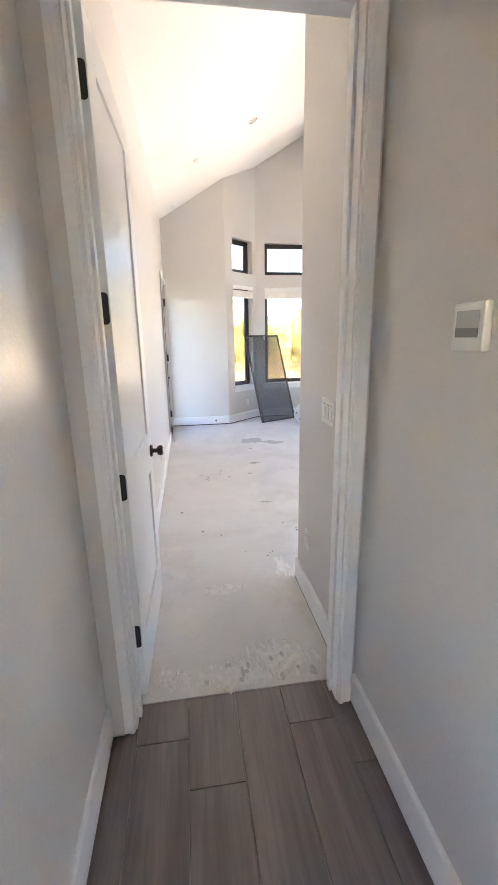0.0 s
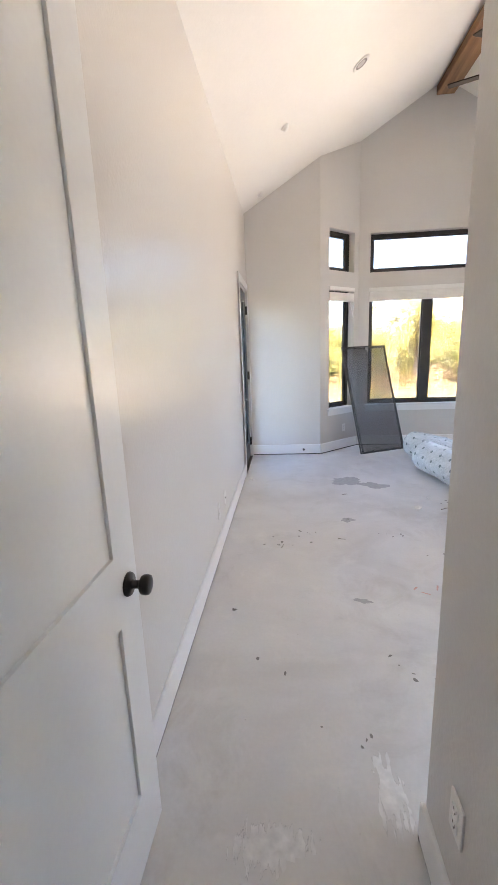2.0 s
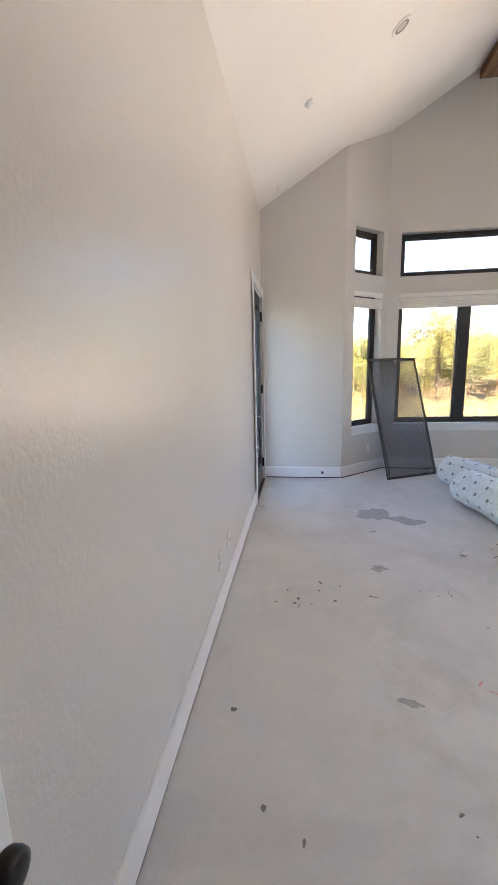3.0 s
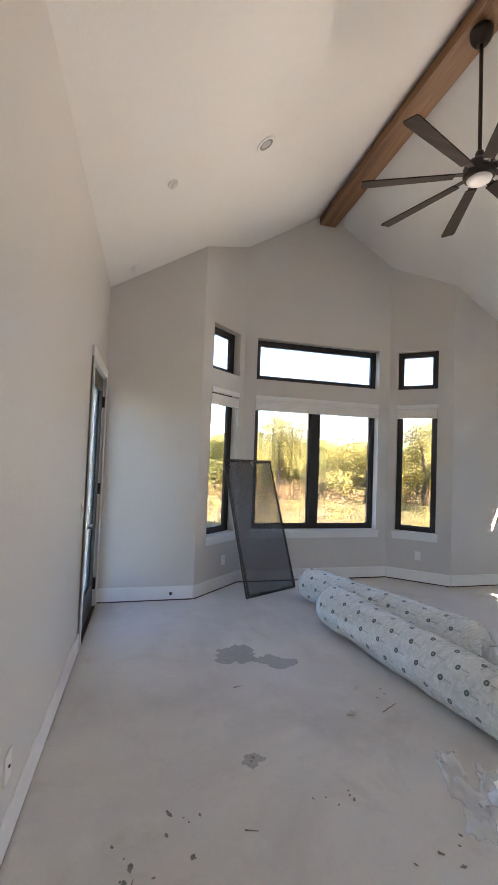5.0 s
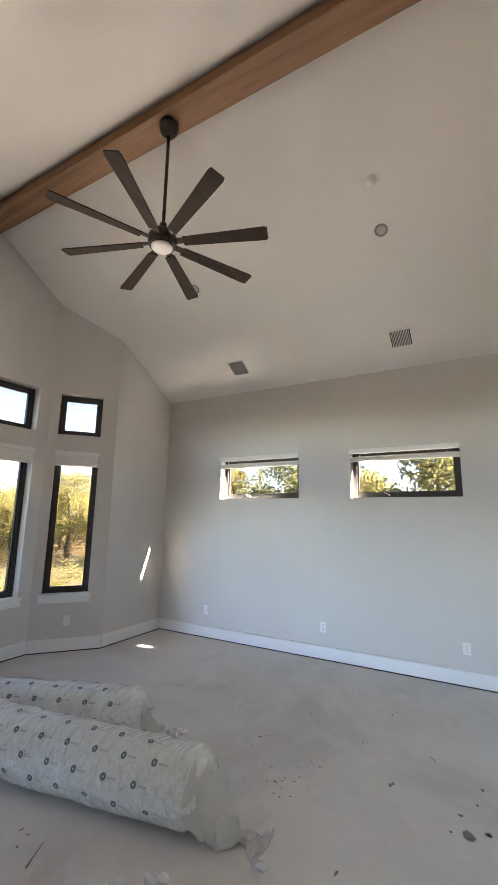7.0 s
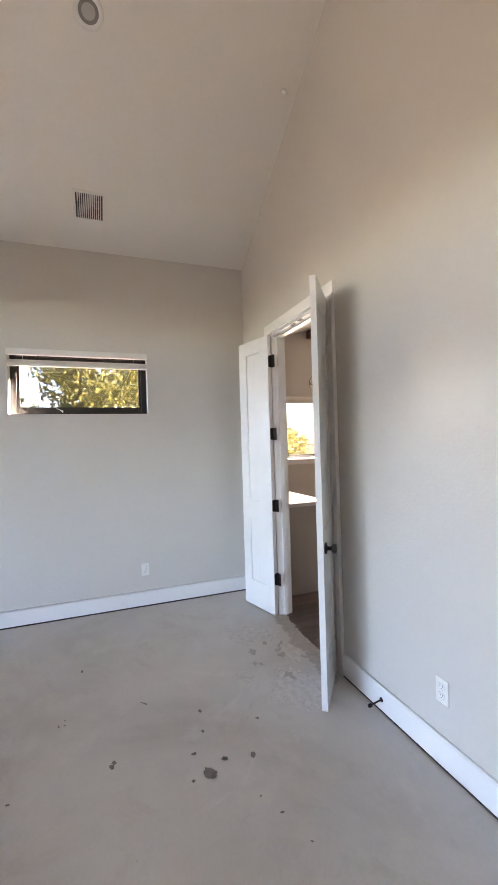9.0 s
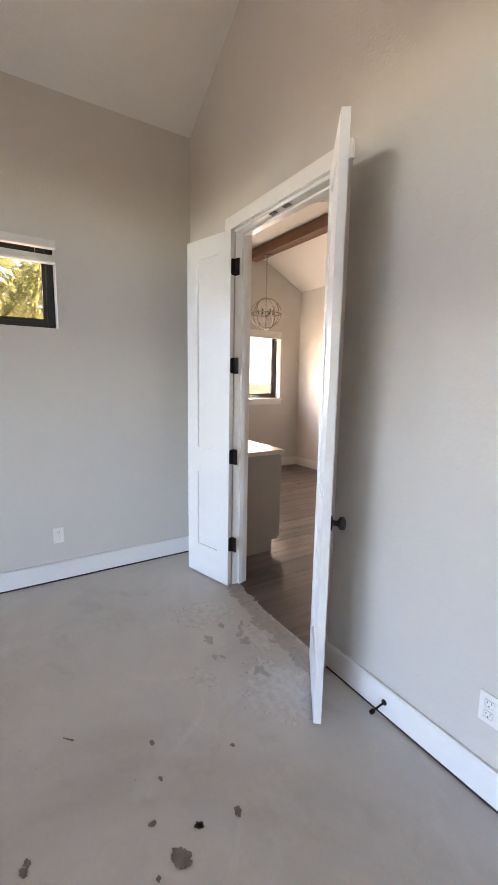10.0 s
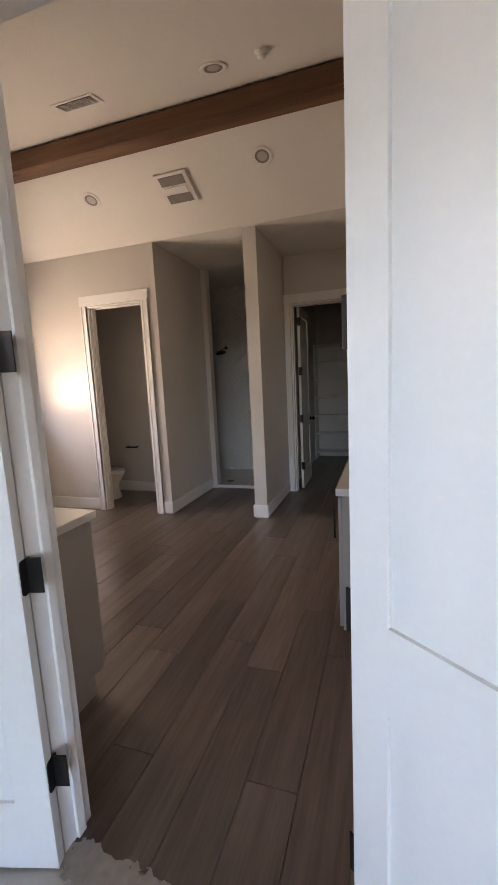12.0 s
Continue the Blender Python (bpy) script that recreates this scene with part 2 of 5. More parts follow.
BLADE = wood("dark_walnut_blade", (0.018, 0.012, 0.009), (0.028, 0.019, 0.014), (0.042, 0.029, 0.021), "X", 0.6, 14, knots=False)
BLADE.node_tree.nodes["Principled BSDF"].inputs["Specular IOR Level"].default_value = 0.15
LENS = surface("opal_lens", (0.80, 0.79, 0.78), 0.35, vary=0.01)


# ---- mesh helpers ----
def part(name, bm, material, parent=None, label="", smooth=False):
    me = bpy.data.meshes.new(name)
    bm.normal_update()
    bm.to_mesh(me)
    bm.free()
    for m in (material if isinstance(material, (list, tuple)) else [material]):
        me.materials.append(m)
    if smooth:
        for p in me.polygons:
            p.use_smooth = True
    ob = new(name, me)
    if parent is not None:
        ob.parent = parent
    if label:
        ob["label"] = label
    return ob


def box(x0, x1, y0, y1, z0, z1, bm=None, bevel=0.0, m=None):
    own = bmesh.new()
    r = bmesh.ops.create_cube(own, size=1)
    bmesh.ops.transform(own, matrix=Matrix.Translation(((x0 + x1) / 2, (y0 + y1) / 2, (z0 + z1) / 2)) @ Matrix.Diagonal((abs(x1 - x0), abs(y1 - y0), abs(z1 - z0), 1)), verts=own.verts)
    if bevel:
        bmesh.ops.bevel(own, geom=own.edges[:], offset=bevel, segments=2, affect="EDGES", profile=0.6)
    if m is not None:
        bmesh.ops.transform(own, matrix=m, verts=own.verts)
    return merge(bm, own)


def merge(bm, own):
    if bm is None:
        return own
    me = bpy.data.meshes.new("tmp")
    own.to_mesh(me)
    own.free()
    bm.from_mesh(me)
    bpy.data.meshes.remove(me)
    return bm


def rod(a, b, r, bm=None, seg=16, r2=None, caps=True):
    a, b = Vector(a), Vector(b)
    own = bmesh.new()
    bmesh.ops.create_cone(own, cap_ends=caps, segments=seg, radius1=r, radius2=r if r2 is None else r2, depth=(b - a).length)
    turn = (b - a).to_track_quat("Z", "Y").to_matrix().to_4x4()
    bmesh.ops.transform(own, matrix=Matrix.Translation((a + b) / 2) @ turn, verts=own.verts)
    return merge(bm, own)


def lathe(profile, bm=None, seg=32, m=None):
    """Turned solid: profile of (radius, z)."""
    own = bmesh.new()
    rings = []
    for r, z in profile:
        rings.append([own.verts.new((max(r, 1e-5) * math.cos(a), max(r, 1e-5) * math.sin(a), z)) for a in (2 * math.pi * k / seg for k in range(seg))])
    for p, q in zip(rings, rings[1:]):
        for k in range(seg):
            own.faces.new((p[k], p[(k + 1) % seg], q[(k + 1) % seg], q[k]))
    bmesh.ops.remove_doubles(own, verts=own.verts, dist=2e-5)
    bmesh.ops.recalc_face_normals(own, faces=own.faces)
    if m is not None:
        bmesh.ops.transform(own, matrix=m, verts=own.verts)
    return merge(bm, own)


def prism(poly, axis, a, b, bm=None):
    """Polygon in the plane across axis, drawn out from a to b."""
    own = bmesh.new()
    def at(p, h):
        return {"x": (h, p[0], p[1]), "y": (p[0], h, p[1]), "z": (p[0], p[1], h)}[axis]
    lo, hi = [own.verts.new(at(p, a)) for p in poly], [own.verts.new(at(p, b)) for p in poly]
    own.faces.new(lo)
    own.faces.new(hi)
    for k in range(len(poly)):
        own.faces.new((lo[k], lo[(k + 1) % len(poly)], hi[(k + 1) % len(poly)], hi[k]))
    bmesh.ops.recalc_face_normals(own, faces=own.faces)
    return merge(bm, own)


def thing(name, at, label, category, group="", kind=""):
    e = new(name)
    e.empty_display_size = 0.1
    e.matrix_world = at if isinstance(at, Matrix) else Matrix.Translation(at)
    return tagged(e, label, category, group, kind)


class Run:
    """A straight wall in plan: its room face goes from a to b with the room on the left hand."""
    def __init__(self, a, b):
        self.a, self.b = Vector((*a, 0)), Vector((*b, 0))
        self.d = (self.b - self.a).normalized()
        self.n = Vector((self.d.y, -self.d.x, 0))
        self.length = (self.b - self.a).length
        self.m = Matrix((( self.d.x, self.n.x, 0, self.a.x), (self.d.y, self.n.y, 0, self.a.y), (0, 0, 1, 0), (0, 0, 0, 1)))


def wall(name, run, thick, top, holes=(), breaks=(), ext=(0, 0), material=None, bottom=0.0):
    """Wall with real openings. top: height at a distance along it; holes: (s0, s1, z0, z1)."""
    s_all = sorted({-ext[0], run.length + ext[1], *breaks, *[h[0] for h in holes], *[h[1] for h in holes]})
    bm = bmesh.new()
    for s0, s1 in zip(s_all, s_all[1:]):
        mid = (s0 + s1) / 2
        cut = sorted((h[2], h[3]) for h in holes if h[0] < mid < h[1])
        z = bottom
        spans = []
        for z0, z1 in cut:
            if z0 > z + 1e-4:
                spans.append((z, z0, z0))
            z = z1
        spans.append((z, top(s0), top(s1)))
        for zb, ta, tb in spans:
            prism([(s0, zb), (s1, zb), (s1, tb), (s0, ta)], "y", 0, thick, bm)
    bmesh.ops.transform(bm, matrix=run.m, verts=bm.verts)
    bmesh.ops.remove_doubles(bm, verts=bm.verts, dist=1e-5)
    bmesh.ops.recalc_face_normals(bm, faces=bm.faces)
    ob = part(name, bm, material or WALL)
    return ob

# ---- plan ----
WX, EX, SY, NYL, NYR, BAY = -0.19, 5.21, 2.70, 7.675, 7.70, 8.22
PX = 0.762
PLATE_Z, SLOPE = 3.335, 0.60
RIDGE_X = (WX + EX) / 2
RIDGE_Z = PLATE_Z + SLOPE * (EX - WX) / 2
HEAD = 2.445
HEAD_2 = 2.48
HEAD_1 = 2.485


def vault(x):
    return PLATE_Z + SLOPE * min(x - WX, EX - x)


def top_of(run, lift=0.03):
    return lambda s: vault(run.a.x + run.d.x * s) + lift


# bedroom
E_RUN = Run((EX, SY), (EX, NYR))
NR_RUN = Run((EX, NYR), (4.15, NYR))
BR_RUN = Run((4.15, NYR), (3.53, BAY))
BC_RUN = Run((3.53, BAY), (1.43, BAY))
BL_RUN = Run((1.43, BAY), (0.83, NYL))
NL_RUN = Run((0.83, NYL), (WX, NYL))
W_RUN = Run((WX, NYL), (WX, 1.90))
S_RUN = Run((PX, SY), (EX, SY))
P_RUN = Run((PX, 1.90), (PX, SY))
E_WINDOWS = [(3.695 - SY, 4.875 - SY), (5.535 - SY, 6.72 - SY)]
E_Z = (1.838, 2.415)
SILL, LOW_TOP, TR0, TR1 = 0.65, 2.385, 2.595, 3.13
R_S, L_S, C_S = (0.19, 0.705), (0.10, 0.632), (0.165, 1.935)
XD = (NYL - 7.56, NYL - 6.66)
DD = (3.55 - PX, 4.51 - PX)
wall("wall_east", E_RUN, 0.18, lambda s: PLATE_Z + 0.02, [(a, b, *E_Z) for a, b in E_WINDOWS], ext=(0.2, 0.2))
wall("wall_north_east", NR_RUN, 0.18, top_of(NR_RUN), ext=(0, 0.0))
wall("wall_bay_right", BR_RUN, 0.18, top_of(BR_RUN), [(*R_S, SILL, LOW_TOP), (*R_S, TR0, TR1)])
wall("wall_bay_middle", BC_RUN, 0.18, top_of(BC_RUN), [(*C_S, SILL, LOW_TOP), (*C_S, TR0, TR1)], breaks=(3.53 - RIDGE_X,))
wall("wall_bay_left", BL_RUN, 0.18, top_of(BL_RUN), [(*L_S, SILL, LOW_TOP), (*L_S, TR0, TR1)])
wall("wall_north_west", NL_RUN, 0.18, top_of(NL_RUN))
wall("wall_west", W_RUN, 0.18, lambda s: PLATE_Z + 0.02, [(*XD, 0.0, 2.33)], ext=(0.2, 0.14))
wall("wall_south", S_RUN, 0.12, top_of(S_RUN), [(*DD, 0.0, HEAD_2)], breaks=(RIDGE_X - PX,), ext=(0, 0.2))
wall("wall_passage", Run((PX, 1.90), (PX, SY - 0.12)), 0.12, lambda s: vault(PX) + 0.06)


def slab(name, poly, axis, a, b, material, label=""):
    return tagged(part(name, prism(poly, axis, a, b), material), kind="structure", label=label)


# unseen overhang, added and sized to trim the sun through the east windows
sun_eave_e = EX + 0.42
slab("ceiling_west", [(WX - 0.6, PLATE_Z - 0.36), (RIDGE_X, RIDGE_Z), (RIDGE_X, RIDGE_Z + 0.25), (WX - 0.6, PLATE_Z - 0.11)], "y", 1.70, 8.9, CEIL)
slab("ceiling_east", [(RIDGE_X, RIDGE_Z), (sun_eave_e, PLATE_Z - SLOPE * 0.42), (sun_eave_e, PLATE_Z - SLOPE * 0.42 + 0.25), (RIDGE_X, RIDGE_Z + 0.25)], "y", 2.58, 8.9, CEIL)
slab_bm = box(WX - 0.3, EX + 0.3, 2.685, 9.0, -0.2, 0)
box(WX - 0.3, 0.82, 1.895, 2.685, -0.2, 0, slab_bm)
tagged(part("floor_concrete", slab_bm, CONC), "bare dusty grey concrete slab with stains", "floor", kind="structure")

# hall
HX0, HX1, HY0 = -0.247, 0.757, -1.6
D1 = (-0.161, 0.702)
HALL_S = Run((HX1, 1.78), (HX0, 1.78))
wall("wall_hall_door", HALL_S, 0.12, lambda s: vault(max(WX, HX1 - s)) + 0.03, [(HX1 - D1[1], HX1 - D1[0], 0, HEAD_1)], ext=(0.2, 0.2))
wall("wall_hall_east", Run((HX1, HY0), (HX1, 1.78)), 0.12, lambda s: 2.8, ext=(0.2, 0))
# the hole is an unseen opening, added to let daylight into the hall
wall("wall_hall_west", Run((HX0, 1.78), (HX0, HY0)), 0.12, lambda s: 2.8, [(2.55, 2.95, 0.75, 1.78)], ext=(0, 0.2))
wall("wall_hall_back", Run((HX0, HY0), (HX1, HY0)), 0.12, lambda s: 2.8)
tagged(part("ceiling_hall", box(HX0 - 0.12, HX1 + 0.12, HY0 - 0.12, 1.78, 2.75, 2.85), CEIL), kind="structure")

# bathroom
BN, BS, BE, BW = 2.58, -0.56, 7.80, 3.10
BP, BSL, B_R, B_RZ = 3.03, 0.515, 0.45, 3.55
T_DOOR = (6.057, 6.79)
BWIN = (-0.15, 1.00, 1.21, 2.33)
def bath_top(y):
    return B_RZ - (0.25 if y > B_R else BSL) * abs(y - B_R)
bs_run = Run((5.87, BS), (BE, BS))
wall("wall_bath_toilet", bs_run, 0.12, lambda s: BP + 0.02, [(T_DOOR[0] - 5.87, T_DOOR[1] - 5.87, 0, HEAD)])
be_run = Run((BE, -3.2), (BE, BN))
wall("wall_bath_east", be_run, 0.18, lambda s: (bath_top(s - 3.2) if s > 2.64 else BP) + 0.02, [(BWIN[0] + 3.2, BWIN[1] + 3.2, BWIN[2], BWIN[3])], breaks=(2.641, B_R + 3.2), ext=(0.1, 0.2))
tagged(part("wall_bath_north", box(EX + 0.2, BE + 0.18, BN, BN + 0.14, -0.2, BP + 0.3), WALL), kind="structure")
bw_run = Run((BW, BN), (BW, -1.75))
wall("wall_bath_west", bw_run, 0.12, lambda s: (bath_top(BN - s) if s < 3.09 else BP) + 0.02, breaks=(BN - B_R, 3.091))
# slabs run on past the east wall as an added, unseen eave against the sun
for k, (y0, z0, y1, z1) in enumerate([(BN, bath_top(BN), B_R, B_RZ), (B_R, B_RZ, BS, BP)]):
    slab("ceiling_bath", [(y0, z0), (y1, z1), (y1, z1 + 0.15), (y0, z0 + 0.15)], "x", BW - 0.1, BE + 0.75, CEIL)
slab("ceiling_alcove", [(BS, BP), (-4.6, BP), (-4.6, BP + 0.15), (BS, BP + 0.15)], "x", BW - 0.1, BE + 0.2, CEIL)
# unseen roof, added to shape the sun that reaches the east windows
slab("unseen_roof_bath", [(2.57, 3.5), (0.8, 4.05), (-4.7, 3.5), (-4.7, 3.4), (0.8, 3.9), (2.57, 3.36)], "x", 2.6, BE + 0.75, surface("unseen_roof_grey", (0.10, 0.10, 0.10), 0.9))
# alcoves, shower, closet
tagged(part("wall_alcove_left", box(5.87, 5.99, -1.78, BS - 0.12, 0, BP), WALL), kind="structure")
tagged(part("wall_pilaster", box(4.725, 4.865, -1.90, -0.61, 0, BP), WALL), kind="structure")
tagged(part("wall_toilet_back", box(5.99, BE, -1.57, -1.45, 0, BP), WALL), kind="structure")
tagged(part("wall_shower_front", box(5.80, BE, -1.90, -1.78, 0, BP), WALL), kind="structure")
TILEJ = surface("pale_tile_joint", (0.74, 0.74, 0.73), 0.8, vary=0.05, scale=20)
TILEM = surface("grey_glazed_tile", (0.60, 0.60, 0.605), 0.16, vary=0.06, scale=6)
tagged(part("wall_shower_back", box(4.86, BE, -3.12, -3.010, 0, BP), TILEJ), kind="structure")
tagged(part("wall_closet_side", box(4.73, 4.855, -4.5, -1.90, 0, BP), WALL), kind="structure")
CL_DOOR = (3.86, 4.64)
wall("wall_closet_front", Run((3.0, -1.75), (4.715, -1.75)), 0.12, lambda s: BP, [(CL_DOOR[0] - 3.0, CL_DOOR[1] - 3.0, 0, HEAD)])
wall("wall_closet_back", Run((3.0, -4.4), (4.75, -4.4)), 0.1, lambda s: BP)
wall("wall_closet_west", Run((3.0, -1.75), (3.0, -4.4)), 0.1, lambda s: BP)
tagged(part("floor_slab_bath", box(BW - 0.2, BE + 0.1, -4.6, BN + 0.105, -0.2, -0.011), GROUT), kind="structure")
tagged(part("floor_slab_hall", box(HX0 - 0.1, HX1 + 0.1, HY0 - 0.1, 1.895, -0.2, -0.011), GROUT), kind="structure")
for o in scene.objects:
    if o.name.startswith(("wall_", "ceiling_", "floor_")) and "kind" not in o:
        o["kind"] = "structure"


# ---- trim: baseboards, casings, jambs ----
BASE_H = 0.15


# near-black colour that paints the shade under the baseboards
GAPSHADE = surface("gap_shade", (0.035, 0.03, 0.026), 0.9, vary=0.3, scale=12)


def baseboard(run, s0, s1, name="baseboard", gap=False):
    poly = [(0, 0.014), (-0.015, 0.014), (-0.015, BASE_H - 0.012), (-0.011, BASE_H - 0.002), (-0.007, BASE_H), (0, BASE_H)]
    bm = bmesh.new()
    prism([(p[0], p[1]) for p in poly], "x", s0, s1, bm)
    bmesh.ops.transform(bm, matrix=run.m, verts=bm.verts)
    o = tagged(part(name, bm, TRIM), "white painted baseboard with a dark gap over the slab", "baseboard", kind="structure")
    if gap:
        # strip added as the gap's shade, no real board
        g = box(s0, s1, -0.012, -0.001, 0.0, 0.0125)
        bmesh.ops.transform(g, matrix=run.m, verts=g.verts)
        part("gap_shade_strip", g, GAPSHADE, o, "dark strip painted as shade in the gap")
    return o


def casing(name, run, s0, s1, head, thick, label, faces=(True, True), reveal=0.006, width=0.085, tall=0.115, lip=0.012, plain=None):
    """Stepped casing on the wall's faces, with jamb boards and stops inside the opening."""
    e = tagged(new(name), label, "door trim", kind="structure")
    for on, y0, sgn in ((faces[0], 0.0, -1), (faces[1], thick, 1)):
        if not on:
            continue
        if plain and sgn < 0:
            for a, b in ((plain[0], s0 - reveal), (s1 + reveal, plain[1])):
                bm = box(a, b, y0, y0 - 0.017, 0.0, head + tall, bevel=0.003)
                bead = (b - 0.020, b - 0.003) if b <= s0 + 0.02 else (a + 0.003, a + 0.020)
                box(*bead, y0 - 0.012, y0 - 0.0225, 0.0, head + reveal, bm, bevel=0.0035)
                bmesh.ops.transform(bm, matrix=run.m, verts=bm.verts)
                part("leg", bm, TRIM, e)
            bm = box(s0 - reveal, s1 + reveal, y0, y0 - 0.017, head + reveal, head + tall, bevel=0.003)
            bmesh.ops.transform(bm, matrix=run.m, verts=bm.verts)
            part("head", bm, TRIM, e)
            continue
        for a, b in ((s0 - width + reveal, s0 - reveal), (s1 + reveal, s1 + width - reveal)):
            bm = box(a, b, y0, y0 + sgn * 0.017, 0.0, head + reveal, bevel=0.003)
            inner = (b - 0.016, b) if b <= s0 else (a, a + 0.016)
            outer = (a, a + 0.018) if b <= s0 else (b - 0.018, b)
            box(*outer, y0, y0 + sgn * 0.024, 0.0, head + reveal, bm, bevel=0.003)
            box(*inner, y0, y0 + sgn * 0.021, 0.0, head + reveal, bm, bevel=0.003)
            bmesh.ops.transform(bm, matrix=run.m, verts=bm.verts)
            part("leg", bm, TRIM, e)
        bm = box(s0 - width + reveal - lip, s1 + width - reveal + lip, y0, y0 + sgn * 0.0205, head + reveal, head + tall, bevel=0.003)
        bmesh.ops.transform(bm, matrix=run.m, verts=bm.verts)
        part("head", bm, TRIM, e)
    for a, b, st in ((s0 - 0.001, s0 + 0.018, (s0 + 0.018, s0 + 0.03)), (s1 - 0.018, s1 + 0.001, (s1 - 0.03, s1 - 0.018))):
        bm = box(a, b, -0.002, thick + 0.002, 0, head, bevel=0.002)
        box(*st, thick * 0.42, thick * 0.42 + 0.035, 0, head - 0.015, bm, bevel=0.002)
        bmesh.ops.transform(bm, matrix=run.m, verts=bm.verts)
        part("jamb", bm, TRIM, e)
    bm = box(s0 + 0.018, s1 - 0.018, -0.002, thick + 0.002, head - 0.018, head + 0.001, bevel=0.002)
    box(s0 + 0.018, s1 - 0.018, thick * 0.42, thick * 0.42 + 0.035, head - 0.03, head - 0.018, bm, bevel=0.002)
    bmesh.ops.transform(bm, matrix=run.m, verts=bm.verts)
    part("head_jamb", bm, TRIM, e)
    return e


baseboard(W_RUN, 0, XD[0] - 0.09, gap=True)
baseboard(W_RUN, XD[1] + 0.09, W_RUN.length, gap=True)
baseboard(NL_RUN, 0.007, NL_RUN.length - 0.015, gap=True)
baseboard(BL_RUN, 0.007, BL_RUN.length - 0.0, gap=True)
baseboard(BC_RUN, 0.006, BC_RUN.length - 0.006, gap=True)
baseboard(BR_RUN, 0.0, BR_RUN.length - 0.007, gap=True)
baseboard(NR_RUN, 0.015, NR_RUN.length - 0.005, gap=True)
baseboard(E_RUN, 0.015, E_RUN.length - 0.001, gap=True)
baseboard(S_RUN, -0.014, DD[0] - 0.081, gap=True)
baseboard(S_RUN, DD[1] + 0.081, S_RUN.length - 0.001, gap=True)
baseboard(P_RUN, 0.03, P_RUN.length, gap=True)
baseboard(Run((HX1, HY0), (HX1, 1.78)), 0.0, 3.36)
baseboard(Run((HX0, 1.78), (HX0, HY0)), 0.018, 3.36)
baseboard(bs_run, 0.0, T_DOOR[0] - 5.87 - 0.087)
baseboard(bs_run, T_DOOR[1] - 5.87 + 0.087, bs_run.length - 0.016)
baseboard(be_run, 2.65, be_run.length - 0.65)
baseboard(Run((5.87, -1.78), (5.87, BS)), 0, 1.235)
baseboard(Run((4.865, -0.61), (4.865, -1.78)), -0.014, 1.17)
baseboard(Run((4.725, -0.61), (4.865, -0.61)), -0.014, 0.154)
baseboard(Run((4.725, -1.75), (4.725, -0.61)), 0.02, 1.154)
baseboard(Run((5.99, -1.45), (BE, -1.45)), 0.0, 1.8)
casing("door_1", HALL_S, HX1 - D1[1], HX1 - D1[0], HEAD_1, 0.12, "white stepped casing and jamb of the hall doorway", reveal=-0.012, plain=(HX1 - 0.744, HX1 + 0.232))
casing("door_2", S_RUN, *DD, HEAD_2, 0.12, "white stepped casing and jamb round the double doorway", tall=0.088)
casing("door_3", bs_run, T_DOOR[0] - 5.87, T_DOOR[1] - 5.87, HEAD, 0.12, "white casing round the dark toilet room doorway")
casing("door_4", Run((3.0, -1.75), (4.715, -1.75)), CL_DOOR[0] - 3.0, CL_DOOR[1] - 3.0, HEAD, 0.12, "white casing round the closet doorway", faces=(True, False))
casing("door_5", W_RUN, *XD, 2.33, 0.18, "white casing round the black outside door", faces=(True, False), tall=0.095)


# ---- windows and shades ----
def window(name, run, s0, s1, z0, z1, label, mull=(), sill=True, inset=0.10, bar=0.05, apron=True):
    e = tagged(new(name), label, "window", kind="structure")
    e.matrix_world = run.m
    y0, y1 = inset, inset + 0.06
    bm = box(s0, s0 + bar, y0, y1, z0, z1, bevel=0.004)
    box(s1 - bar, s1, y0, y1, z0, z1, bm, bevel=0.004)
    box(s0 + bar, s1 - bar, y0 + 0.002, y1, z1 - bar, z1, bm, bevel=0.004)
    box(s0 + bar, s1 - bar, y0 + 0.002, y1, z0, z0 + bar, bm, bevel=0.004)
    part("window_frame", bm, BLACK, e, "black window frame")
    for c in mull:
        part("mullion", box(c - 0.062, c + 0.062, y0 - 0.004, y1, z0 + bar, z1 - bar, bevel=0.004), BLACK, e)
    edges = [s0 + bar, *[v for c in mull for v in (c - 0.062, c + 0.062)], s1 - bar]
    for a, b in zip(edges[::2], edges[1::2]):
        bm = bmesh.new()
        for u0, u1, w0, w1 in ((a, a + 0.022, z0 + bar, z1 - bar), (b - 0.022, b, z0 + bar, z1 - bar), (a + 0.022, b - 0.022, z0 + bar, z0 + bar + 0.022), (a + 0.022, b - 0.022, z1 - bar - 0.022, z1 - bar)):
            box(u0, u1, y0 + 0.016, y1 - 0.008, w0, w1, bm)
        part("sash", bm, BLACK, e)
        p = part("pane", box(a + 0.02, b - 0.02, y0 + 0.034, y0 + 0.04, z0 + bar + 0.02, z1 - bar - 0.02), GLASS, e)
        p.visible_shadow = False
    if sill:
        bm = box(s0 - 0.035, s1 + 0.035, -0.035, inset + 0.002, z0 - 0.03, z0 + 0.002, bevel=0.005)
        part("window_sill", bm, TRIM, e, "white painted window sill")
        if apron:
            part("apron", box(s0 - 0.028, s1 + 0.028, -0.016, 0.0, z0 - 0.10, z0 - 0.031, bevel=0.003), TRIM, e)
    return e


